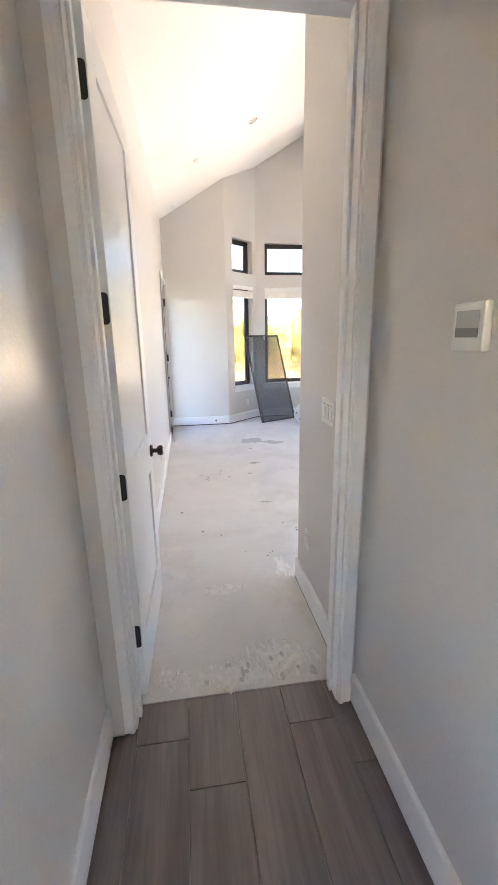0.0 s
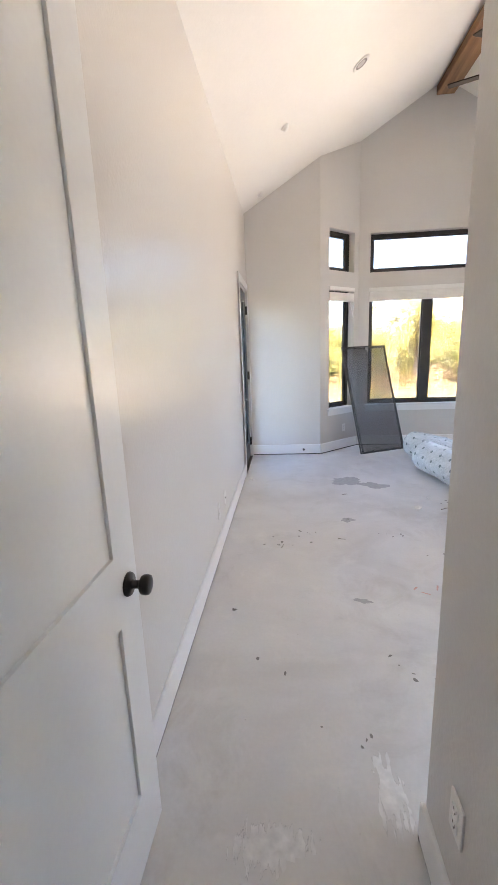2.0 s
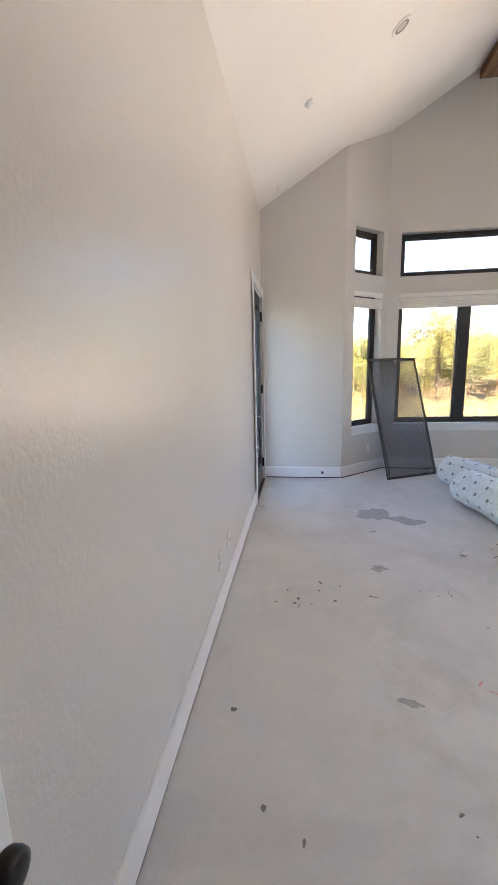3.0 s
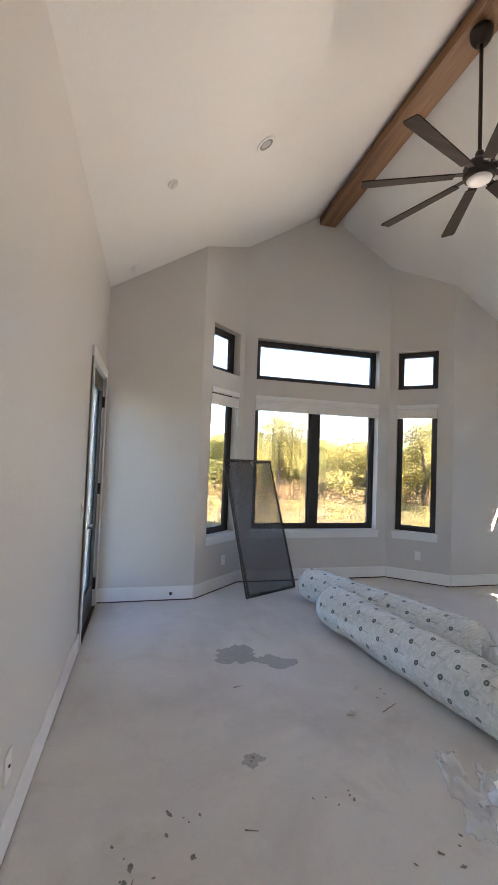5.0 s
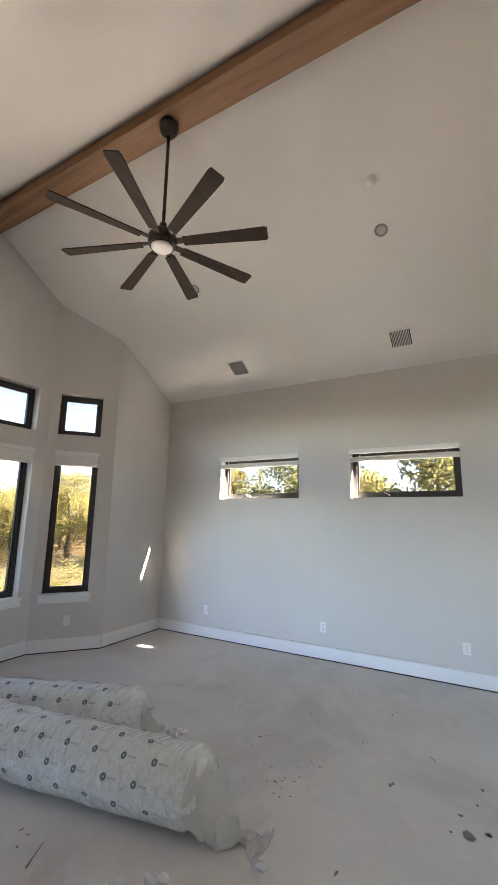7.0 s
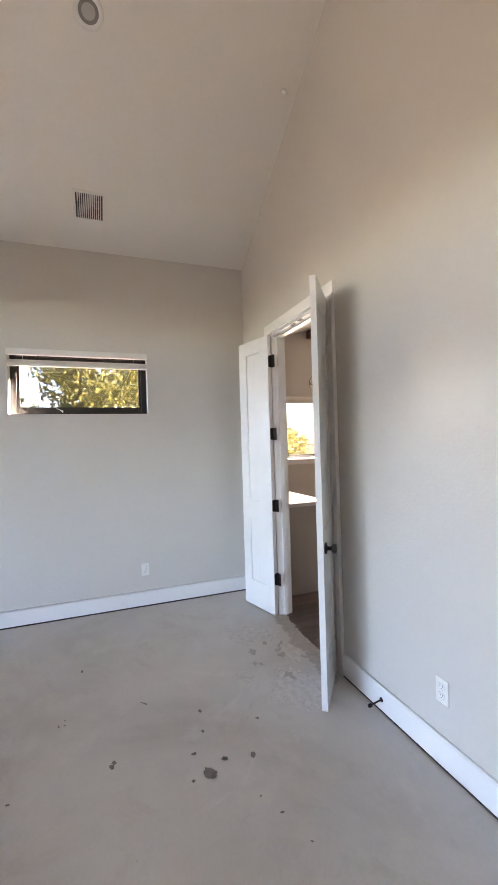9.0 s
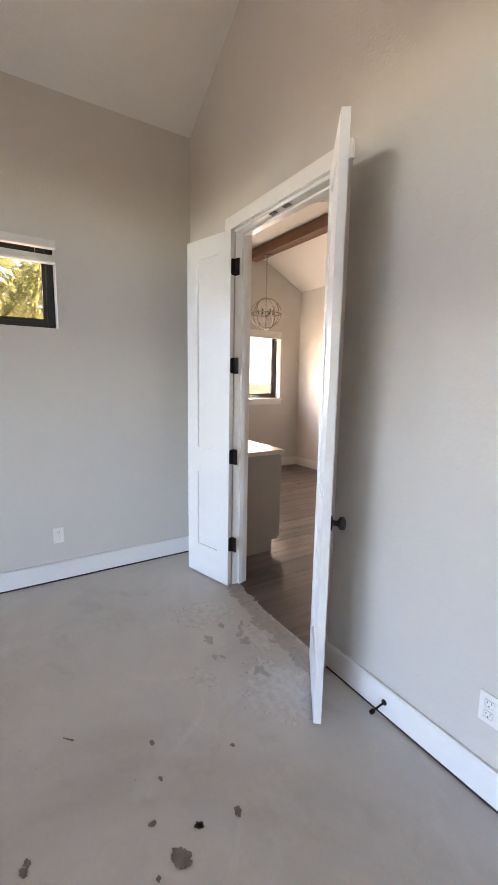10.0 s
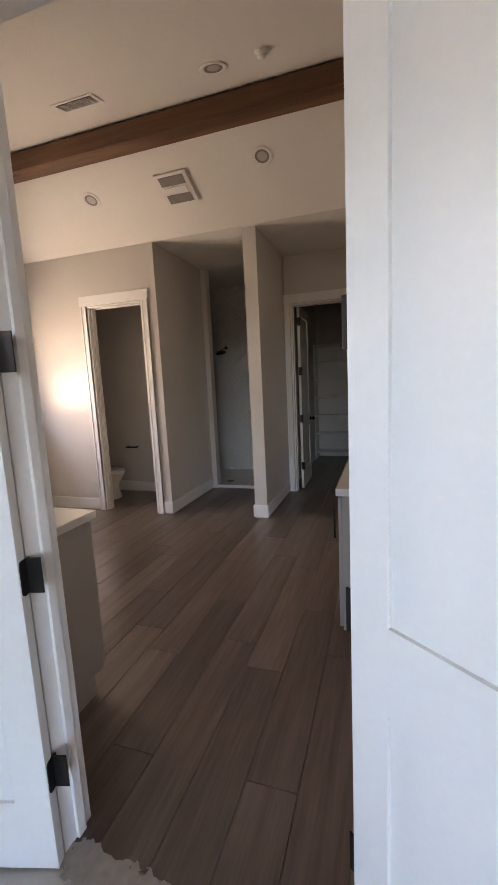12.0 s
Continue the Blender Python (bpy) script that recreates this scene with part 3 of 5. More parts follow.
def shade(run, s0, s1, z1, drop, label, wand=0.0, inset=-0.014, slit=0.0):
    """Cellular shade drawn up under its headrail; slit: how far the fabric hangs open below the rail."""
    e = thing("cellular_blind", run.m, label, "blind", "cellular shades in the windows")
    part("headrail", box(s0 - 0.006, s1 + 0.006, inset, inset + 0.05, z1 - 0.058, z1 - 0.003, bevel=0.006), PLATE, e)
    k = 6
    zt, zb = z1 - 0.060 - slit, z1 - drop + 0.022
    front, back = [], []
    for i in range(k):
        a, b = zt + (zb - zt) * i / k, zt + (zb - zt) * (i + 1) / k
        front += [(inset + 0.009, a), (inset + 0.007, (a + b) / 2)]
        back += [(inset + 0.040, a), (inset + 0.046, (a + b) / 2)]
    bm = prism(front + [(inset + 0.010, zb), (inset + 0.040, zb)] + back[::-1], "x", s0 + 0.003, s1 - 0.003)
    part("folded_fabric", bm, SHADE, e, "folded off-white shade fabric")
    part("bottom_rail", box(s0 + 0.002, s1 - 0.002, inset + 0.002, inset + 0.047, z1 - drop, z1 - drop + 0.02, bevel=0.004), PLATE, e)
    if slit:
        for c in (s0 + 0.12, s1 - 0.12):
            part("lift_cord", rod((c, inset + 0.024, zt - 0.002), (c, inset + 0.024, z1 - 0.056), 0.0015, seg=6), PLATE, e)
    if wand:
        part("wand", rod((s0 + 0.06, inset + 0.03, z1 - drop + 0.01), (s0 + 0.01, inset + 0.01, z1 - drop - wand), 0.004, seg=8), PLATE, e)
    return e


window("window_1", BC_RUN, *C_S, SILL, LOW_TOP, "wide black-framed double casement window over a white sill", mull=(1.065,))
window("window_2", BC_RUN, *C_S, TR0, TR1, "wide black-framed transom window", sill=False)
window("window_3", BR_RUN, *R_S, SILL, LOW_TOP, "narrow black-framed casement window in the angled bay wall")
window("window_4", BR_RUN, *R_S, TR0, TR1, "small square black-framed transom window", sill=False)
window("window_5", BL_RUN, *L_S, SILL, LOW_TOP, "narrow black-framed casement window in the angled bay wall")
window("window_6", BL_RUN, *L_S, TR0, TR1, "small square black-framed transom window", sill=False)
window("window_7", E_RUN, *E_WINDOWS[1], *E_Z, "low wide black-framed high window", sill=False, inset=0.12)
window("window_8", E_RUN, *E_WINDOWS[0], *E_Z, "low wide black-framed high window", sill=False, inset=0.12)
window("window_9", be_run, BWIN[0] + 3.2, BWIN[1] + 3.2, BWIN[2], BWIN[3], "black-framed bathroom window over a white sill", inset=0.12)


def daylight_portal(run, s0, s1, z0, z1, out=0.165):
    """Guides the sky's light through an opening; gives off none itself."""
    d = bpy.data.lights.new("daylight_portal", "AREA")
    d.shape, d.size, d.size_y = "RECTANGLE", s1 - s0, z1 - z0
    d.cycles.is_portal = True
    o = new("daylight_portal", d)
    c = run.m @ Vector(((s0 + s1) / 2, out, (z0 + z1) / 2))
    o.matrix_world = Matrix(((run.d.x, 0, run.n.x, c.x), (run.d.y, 0, run.n.y, c.y), (0, 1, 0, c.z), (0, 0, 0, 1)))


for run_, span in ((BC_RUN, C_S), (BR_RUN, R_S), (BL_RUN, L_S)):
    daylight_portal(run_, *span, SILL, TR1)
for a, b in E_WINDOWS:
    daylight_portal(E_RUN, a, b, *E_Z, out=0.185)
daylight_portal(be_run, BWIN[0] + 3.2, BWIN[1] + 3.2, BWIN[2], BWIN[3], out=0.185)
# portal for the added opening in the hall's west wall
daylight_portal(Run((HX0, 1.78), (HX0, HY0)), 2.55, 2.95, 0.75, 1.78, out=0.12)

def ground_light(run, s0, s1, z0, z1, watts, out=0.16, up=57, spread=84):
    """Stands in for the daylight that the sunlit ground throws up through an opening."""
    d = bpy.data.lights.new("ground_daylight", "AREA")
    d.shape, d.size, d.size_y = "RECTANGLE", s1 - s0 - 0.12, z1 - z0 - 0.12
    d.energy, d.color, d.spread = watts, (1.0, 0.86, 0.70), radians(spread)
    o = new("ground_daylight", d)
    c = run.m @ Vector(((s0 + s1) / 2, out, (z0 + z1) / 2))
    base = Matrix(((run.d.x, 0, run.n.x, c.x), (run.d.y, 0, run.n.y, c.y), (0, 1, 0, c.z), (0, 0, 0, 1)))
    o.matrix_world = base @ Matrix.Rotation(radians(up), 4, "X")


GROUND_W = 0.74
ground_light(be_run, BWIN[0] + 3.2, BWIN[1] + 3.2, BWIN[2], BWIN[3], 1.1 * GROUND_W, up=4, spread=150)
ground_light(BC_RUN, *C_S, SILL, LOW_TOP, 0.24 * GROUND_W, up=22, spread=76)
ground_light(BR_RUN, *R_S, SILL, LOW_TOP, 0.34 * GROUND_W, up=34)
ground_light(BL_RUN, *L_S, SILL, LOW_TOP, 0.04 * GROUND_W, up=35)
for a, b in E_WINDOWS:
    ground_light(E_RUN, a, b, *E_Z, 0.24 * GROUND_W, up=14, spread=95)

SH = "off-white cellular shade drawn up to the window head"
shade(BC_RUN, *C_S, LOW_TOP, 0.195, SH)
shade(BR_RUN, *R_S, LOW_TOP, 0.19, SH)
shade(BL_RUN, *L_S, LOW_TOP, 0.20, SH, wand=0.22, slit=0.022)
shade(E_RUN, *E_WINDOWS[1], E_Z[1], 0.155, SH, slit=0.04)
shade(E_RUN, *E_WINDOWS[0], E_Z[1], 0.155, SH, slit=0.04)
shade(be_run, BWIN[0] + 3.2, BWIN[1] + 3.2, BWIN[3], 0.12, SH)
for a, b in E_WINDOWS:
    e = thing("window_crank", E_RUN.m @ Matrix.Translation((b - 0.42, 0.10, E_Z[0])), "small pale folding crank on the window frame", "window crank", "window cranks")
    bm = rod((0, 0.02, 0.03), (0, -0.01, 0.035), 0.008, seg=10)
    part("hub", bm, PLATE, e)
    part("lever", rod((0, -0.012, 0.035), (0.05, -0.02, 0.06), 0.004, seg=8), PLATE, e)


# ---- doors ----
def leaf_parts(e, w, h, t=0.035, stile=0.115, low=(0.25, 0.82), up=(1.01, None), hinges=(0.327, 0.973, 1.603, 2.24), knob=True, knob_z=0.915, sides=(-1, 1), latch=True):
    """Two-panel door leaf: x from the hinge edge, the seen face at y = 0, thickness towards +y."""
    top = h - 0.125
    bm = bmesh.new()
    box(0, stile, 0, t, 0.012, h, bm, bevel=0.0025)
    box(w - stile, w, 0, t, 0.012, h, bm, bevel=0.0025)
    for a, b in ((0.012, low[0]), (low[1], up[0]), (top, h)):
        box(stile - 0.002, w - stile + 0.002, 0.0, t, a, b, bm)
    part("leaf_frame", bm, DOORP, e)
    for a, b in ((low[0], low[1]), (up[0], top)):
        bm = box(stile - 0.004, w - stile + 0.004, 0.010, t - 0.010, a - 0.004, b + 0.004)
        part("leaf_panel", bm, DOORP, e)
    for z in hinges:
        hp = part("hinge", hinge_mesh(t), BLACKM, e, "matte black butt hinge")
        hp.location = (0, 0, z)
    if knob:
        for s in sides:
            prof = [(0.0, 0), (0.033, 0), (0.034, 0.004), (0.031, 0.011), (0.015, 0.013), (0.0115, 0.018), (0.0115, 0.032), (0.016, 0.037), (0.024, 0.041), (0.0275, 0.046), (0.0285, 0.056), (0.0265, 0.064), (0.018, 0.0675), (0.0, 0.068)]
            m = Matrix.Translation((w - 0.065, 0 if s < 0 else t, knob_z)) @ Matrix.Rotation(radians(90 if s < 0 else -90), 4, "X")
            k = part("knob", lathe(prof, seg=28, m=m), BLACKM, e, "matte black round door knob", smooth=True)
        if latch:
            part("latch_plate", box(w - 0.001, w + 0.0015, t / 2 - 0.0125, t / 2 + 0.0125, knob_z - 0.028, knob_z + 0.028), BLACKM, e)


def hinge_mesh(t):
    def plate(y0, y1):
        r, q = 0.012, []
        for cz, a0 in ((-0.052 + r, 180), (0.052 - r, 90)):
            arc = [(y0 + r + r * math.cos(radians(a)), cz + r * math.sin(radians(a))) for a in range(a0, a0 + 91, 18)]
            q += arc[::-1]
        return q[::1] + [(y1, 0.052), (y1, -0.052)]
    bm = prism(plate(0.004, t + 0.012), "x", -0.003, 0.0005)
    box(-0.046, -0.003, t - 0.001, t + 0.004, -0.054, 0.054, bm, bevel=0.0018)
    for k in range(5):
        rod((-0.003, t + 0.008, -0.052 + k * 0.0208), (-0.003, t + 0.008, -0.052 + k * 0.0208 + 0.0198), 0.0072, bm, seg=10)
    for z in (-0.03, 0.03):
        rod((-0.0032, 0.018, z), (-0.0042, 0.018, z), 0.004, bm, seg=8)
    return bm


def leaf_at(name, hinge, free, label, w, flip=False, tall=HEAD - 0.008, **kw):
    """hinge, free: plan points of the seen face. flip mirrors the thickness to the other side."""
    d = (Vector(free) - Vector(hinge)).normalized()
    y = Vector((-d.y, d.x)) if not flip else Vector((d.y, -d.x))
    m = Matrix(((d.x, y.x, 0, hinge[0]), (d.y, y.y, 0, hinge[1]), (0, 0, 1, 0), (0, 0, 0, 1)))
    e = thing(name, Matrix.Translation((hinge[0], hinge[1], 0)), label, "door")
    leaf_parts(e, w, tall, **kw)
    e.matrix_world = Matrix.Identity(4)
    for o in scene.objects:
        if o.parent is e:
            loc = Matrix.Translation(o.location)
            o.data.transform(m @ loc)
            o.location = (0, 0, 0)
            if flip:
                o.data.flip_normals()
    return e


leaf_at("panel_door", (-0.118, 1.932), (-0.096, 2.722), "white two-panel door standing open against the wall", 0.80, tall=2.472, stile=0.13, up=(1.025, None), hinges=(0.31, 0.973, 1.618, 2.272))
leaf_at("double_door_leaf", (4.474, 2.748), (4.908, 2.862), "narrow white two-panel door leaf opened nearly flat to the wall", 0.449, tall=2.466, flip=True, knob=False)
leaf_at("double_door_leaf", (3.574, 2.738), (3.208, 3.030), "narrow white two-panel door leaf standing part open", 0.457, tall=2.466, stile=0.095, sides=(1,), latch=False)
leaf_at("closet_door", (4.585, -1.875), (4.600, -2.60), "white two-panel closet door standing open", 0.74, flip=True)
e = thing("ball_catch", (0, 0, 0), "small black ball catches in the door head", "door catch")
for x in (3.973, 4.10):
    part("catch_plate", box(x - 0.028, x + 0.028, SY - 0.032, SY - 0.005, HEAD_2 - 0.022, HEAD_2 - 0.0175, bevel=0.001), BLACKM, e)
e = thing("strike_plate", (0.685, 1.85, 0.972), "black strike plate let into the white jamb", "strike plate")
part("plate", box(-0.002, 0.001, -0.016, 0.016, -0.03, 0.03, bevel=0.0008), BLACKM, e)
part("lip", box(-0.003, -0.001, 0.016, 0.032, -0.022, 0.022, bevel=0.0008), BLACKM, e)
# outside door
e = thing("outside_door", (WX - 0.012, 7.11, 0), "black glazed outside door, shut, with black lever and hinges", "door")
def od(name, bm, mat, label=""):
    return part(name, bm, mat, e, label)
dw = 0.43
bm = bmesh.new()
for y0, y1, z0, z1 in ((-dw, -dw + 0.11, 0.02, 2.31), (dw - 0.11, dw, 0.02, 2.31), (-dw + 0.11, dw - 0.11, 0.02, 0.26), (-dw + 0.11, dw - 0.11, 2.18, 2.31)):
    box(-0.045, 0.0, y0, y1, z0, z1, bm, bevel=0.003)
od("leaf_frame", bm, BLACK)
od("glass_lite", box(-0.03, -0.018, -dw + 0.11, dw - 0.11, 0.26, 2.18), see_through("frosted_door_glass", (0.30, 0.33, 0.35), rough=0.2)).visible_shadow = False
for z in (0.25, 1.20, 2.08):
    od("hinge", box(0.0, 0.026, dw - 0.03, dw + 0.012, z - 0.055, z + 0.055, bevel=0.003), BLACKM)
od("deadbolt", lathe([(0, 0), (0.03, 0), (0.03, 0.012), (0.012, 0.014), (0.012, 0.03), (0, 0.03)], m=Matrix.Translation((0, -dw + 0.06, 1.09)) @ Matrix.Rotation(radians(90), 4, "Y")), BLACKM)
bm = lathe([(0, 0), (0.03, 0), (0.03, 0.012), (0.012, 0.014), (0.012, 0.05), (0, 0.05)], m=Matrix.Translation((0, -dw + 0.06, 0.94)) @ Matrix.Rotation(radians(90), 4, "Y"))
box(0.04, 0.054, -dw + 0.05, -dw + 0.17, 0.93, 0.95, bm, bevel=0.004)
od("lever", bm, BLACKM)
od("threshold", box(-0.12, 0.03, -dw - 0.02, dw + 0.02, 0.0, 0.018, bevel=0.004), BLACKM)


# ---- beams and fan ----
e = thing("ridge_beam", (0, 0, 0), "stained cedar beam along the vaulted ceiling ridge", "beam")
part("timber", box(2.40, 2.632, SY + 0.002, BAY - 0.002, 4.77, RIDGE_Z - 0.08, bevel=0.008), BEAM, e)
e = thing("ridge_beam", (0, 0, 0), "stained cedar beam under the bathroom ceiling ridge", "beam")
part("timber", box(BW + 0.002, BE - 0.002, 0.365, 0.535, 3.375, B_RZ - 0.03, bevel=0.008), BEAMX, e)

FX, FY, FZ = 2.518, 5.55, 3.68
fan = thing("ceiling_fan", (FX, FY, FZ), "dark bronze eight-blade ceiling fan hanging from the beam", "ceiling fan")
part("canopy", lathe([(0, 1.089), (0.075, 1.089), (0.078, 1.06), (0.07, 1.02), (0.045, 0.985), (0.018, 0.975), (0, 0.975)]), FAN, fan, smooth=True)
part("downrod", rod((0, 0, 0.12), (0, 0, 0.99), 0.0135, seg=14), FAN, fan, smooth=True)
part("coupling", lathe([(0, 0.10), (0.03, 0.10), (0.033, 0.125), (0.028, 0.165), (0.016, 0.18), (0, 0.18)]), FAN, fan, smooth=True)
part("motor", lathe([(0, -0.035), (0.088, -0.035), (0.105, -0.02), (0.11, 0.0), (0.108, 0.05), (0.095, 0.08), (0.06, 0.105), (0, 0.11)]), FAN, fan, smooth=True)
part("light_lens", lathe([(0, -0.058), (0.05, -0.056), (0.078, -0.048), (0.084, -0.036), (0.08, -0.033), (0, -0.033)]), LENS, fan, "opal white light lens", smooth=True)
for k in range(8):
    a = radians(-24.8 + 45 * k)
    m = Matrix.Rotation(a, 4, "Z") @ Matrix.Rotation(radians(-12), 4, "X")
    own = prism([(0.17, -0.04), (0.17, 0.04), (0.80, 0.058), (0.825, 0.05), (0.825, -0.05), (0.80, -0.058)], "z", -0.0045, 0.0045)
    bmesh.ops.transform(own, matrix=m, verts=own.verts)
    b = part("blade", own, BLADE, fan)
    own = box(0.095, 0.23, -0.026, 0.026, 0.0046, 0.011, bevel=0.003, m=m)
    part("blade_iron", own, FAN, b)


# ---- ceiling fixtures ----
def on_slope(x, y, side):
    s = 1 if side == "W" else -1
    n = Vector((s * SLOPE, 0, -1)).normalized()
    return Matrix.Translation((x, y, vault(x))) @ n.to_track_quat("Z", "Y").to_matrix().to_4x4()


def bath_slope(x, y):
    s = 1 if y < B_R else -1
    n = Vector((0, BSL if y < B_R else -0.25, -1)).normalized()
    return Matrix.Translation((x, y, bath_top(y))) @ n.to_track_quat("Z", "Y").to_matrix().to_4x4()


def can(m, label="white recessed can light, unlit"):
    e = thing("recessed_light", m, label, "recessed light", "recessed can lights")
    part("trim_ring", lathe([(0.058, 0.0), (0.086, 0.0), (0.088, 0.004), (0.084, 0.008), (0.062, 0.006), (0.056, 0.001)]), PLATE, e, smooth=True)
    part("baffle", lathe([(0.06, 0.004), (0.052, 0.0022), (0.0, 0.0018)]), CANIN, e, "flat baffle coloured dark as recess shade", smooth=True)
    bm = bmesh.new()
    lathe([(0.0, 0.0032), (0.034, 0.003), (0.04, 0.0022)], bm)
    part("lens", bm, CANLENS, e, smooth=True)
    return e


# recess shade put into the colours, since the cans lie flat on the ceiling
CANIN = surface("shaded_can_baffle", (0.24, 0.22, 0.21), 0.5, vary=0.1, scale=8)
CANLENS = surface("shaded_can_lens", (0.46, 0.44, 0.42), 0.4, vary=0.05, scale=8)


def sensor(m, label="small white round ceiling sensor", r=0.042):
    e = thing("ceiling_sensor", m, label, "sensor")
    part("base", lathe([(0, 0), (r, 0), (r, 0.012), (r * 0.9, 0.02), (0, 0.02)]), PLATE, e, smooth=True)
    part("dome", lathe([(r * 0.7, 0.019), (r * 0.66, 0.032), (r * 0.4, 0.04), (0, 0.041)]), PLATE, e, smooth=True)


def register(m, w, h, n, label):
    e = thing("air_register", m, label, "air register", "ceiling air registers")
    part("backing", box(-w / 2 + 0.01, w / 2 - 0.01, -h / 2 + 0.01, h / 2 - 0.01, 0.0005, 0.002), SLOT, e)
    bm = bmesh.new()
    for x0, x1, y0, y1 in ((-w / 2, w / 2, -h / 2, -h / 2 + 0.022), (-w / 2, w / 2, h / 2 - 0.022, h / 2), (-w / 2, -w / 2 + 0.022, -h / 2 + 0.022, h / 2 - 0.022), (w / 2 - 0.022, w / 2, -h / 2 + 0.022, h / 2 - 0.022)):
        box(x0, x1, y0, y1, 0, 0.008, bm, bevel=0.002)
    part("frame", bm, PLATE, e)
    for k in range(n):
        y = -h / 2 + 0.03 + (h - 0.06) * (k + 0.5) / n
        part("slat", box(-w / 2 + 0.02, w / 2 - 0.02, -0.0012, 0.0012, -0.006, 0.006, m=Matrix.Translation((0, y, 0.006)) @ Matrix.Rotation(radians(40), 4, "X")), PLATE, e)


for x, y, s in ((1.092, 6.235, "W"), (3.82, 4.142, "E"), (3.82, 6.235, "E"), (1.092, 4.142, "W")):
    can(on_slope(x, y, s))
sensor(on_slope(0.372, 6.288, "W"))
sensor(on_slope(3.457, 4.146, "E"))
sensor(on_slope(0.055, 7.45, "W"))
sensor(on_slope(3.909, 2.80, "E"), r=0.022)
REG = "white slatted ceiling air register"
register(on_slope(4.843, 6.238, "E") @ Matrix.Rotation(radians(90), 4, "Z"), 0.26, 0.26, 11, REG)
register(on_slope(4.85, 4.171, "E") @ Matrix.Rotation(radians(90), 4, "Z"), 0.255, 0.255, 12, REG)
can(bath_slope(6.19, -0.033))
can(bath_slope(4.458, 0.011))
can(bath_slope(4.52, 0.872))
sensor(bath_slope(4.20, 0.90), r=0.04)
register(bath_slope(5.485, 0.964), 0.32, 0.16, 5, REG)
e = thing("exhaust_fan", bath_slope(5.30, -0.086), "white square bathroom exhaust fan with a light bar", "exhaust fan")
part("cover", box(-0.16, 0.16, -0.16, 0.16, 0, 0.022, bevel=0.008), PLATE, e)
for y in (-0.09, 0.09):
    part("grille", box(-0.12, 0.12, y - 0.045, y + 0.045, 0.022, 0.026, bevel=0.002), CANIN, e, "grey intake grille")
part("light_bar", box(-0.11, 0.11, -0.03, 0.03, 0.022, 0.03, bevel=0.004), LENS, e)


# ---- plates on the walls ----
def outlet(run, s, z, kind="duplex", group="wall outlets"):
    """Screwed plate on a wall face; run.m: x along, +y into the wall."""
    m = run.m @ Matrix.Translation((s, 0, z))
    if kind == "triple":
        e = thing("light_switch", m, "white three-gang rocker switch plate on the wall", "light switch")
        part("plate", box(-0.083, 0.083, -0.007, 0, -0.058, 0.058, bevel=0.003), PLATE, e)
        for x in (-0.046, 0, 0.046):
            part("rocker", box(x - 0.0165, x + 0.0165, -0.0105, -0.006, -0.033, 0.033, bevel=0.002, m=Matrix.Rotation(radians(3), 4, "X")), TRIM, e)
            part("rocker_gap", box(x - 0.0185, x + 0.0185, -0.0074, -0.0062, -0.035, 0.035), CANIN, e)
        return e
    if kind == "single":
        e = thing("light_switch", m, "white single rocker switch plate beside the outside door", "light switch")
        part("plate", box(-0.036, 0.036, -0.007, 0, -0.058, 0.058, bevel=0.003), PLATE, e)
        part("rocker", box(-0.0165, 0.0165, -0.0105, -0.006, -0.033, 0.033, bevel=0.002), TRIM, e)
        return e
    if kind == "blank":
        e = thing("cable_plate", m, "white wall plate with a cable jack", "wall plate")
        part("plate", box(-0.036, 0.036, -0.007, 0, -0.058, 0.058, bevel=0.003), PLATE, e)
        part("jack", rod((0, -0.006, 0), (0, -0.012, 0), 0.006, seg=10), BLACKM, e)
        return e
    e = thing("wall_outlet", m, "white duplex outlet with a square plate", "outlet", group)
    part("plate", box(-0.036, 0.036, -0.007, 0, -0.058, 0.058, bevel=0.003), PLATE, e)
    for z0 in (-0.021, 0.021):
        r = part("receptacle", box(-0.0165, 0.0165, -0.0095, -0.006, z0 - 0.014, z0 + 0.014, bevel=0.004), TRIM, e)
        bm = box(-0.008, -0.006, -0.0101, -0.0094, z0 - 0.001, z0 + 0.009)
        box(0.006, 0.008, -0.0101, -0.0094, z0 - 0.001, z0 + 0.007, bm)
        rod((0, -0.0094, z0 - 0.008), (0, -0.0101, z0 - 0.008), 0.0025, bm, seg=8)
        part("slots", bm, SLOT, r)
    return e


outlet(W_RUN, NYL - 4.62, 0.335)
outlet(W_RUN, NYL - 4.92, 0.335, "blank")
outlet(W_RUN, NYL - 6.47, 1.12, "single")
outlet(BL_RUN, 0.30, 0.33)
outlet(BR_RUN, 0.40, 0.345)
for y in (6.89, 5.24, 3.766):
    outlet(E_RUN, y - SY, 0.352)
outlet(S_RUN, 2.658 - PX, 0.361)
outlet(P_RUN, 2.205 - 1.90, 1.178, "triple")
outlet(P_RUN, 2.50 - 1.90, 0.385)
e = thing("cable_hole", NL_RUN.m @ Matrix.Translation((0.83 - 0.585, -0.015, 0.075)), "black cable stub poking through the baseboard", "cable")
part("stub", rod((0, 0.002, 0), (0.0, -0.022, -0.006), 0.009, seg=10), BLACKM, e)
part("grommet", lathe([(0.009, 0), (0.017, 0), (0.016, 0.003), (0.009, 0.004)], m=Matrix.Rotation(radians(90), 4, "X")), SLOT, e)
e = thing("door_stop", S_RUN.m @ Matrix.Translation((3.087 - PX, -0.0155, 0.075)), "matte black door stop screwed to the baseboard", "door stop")
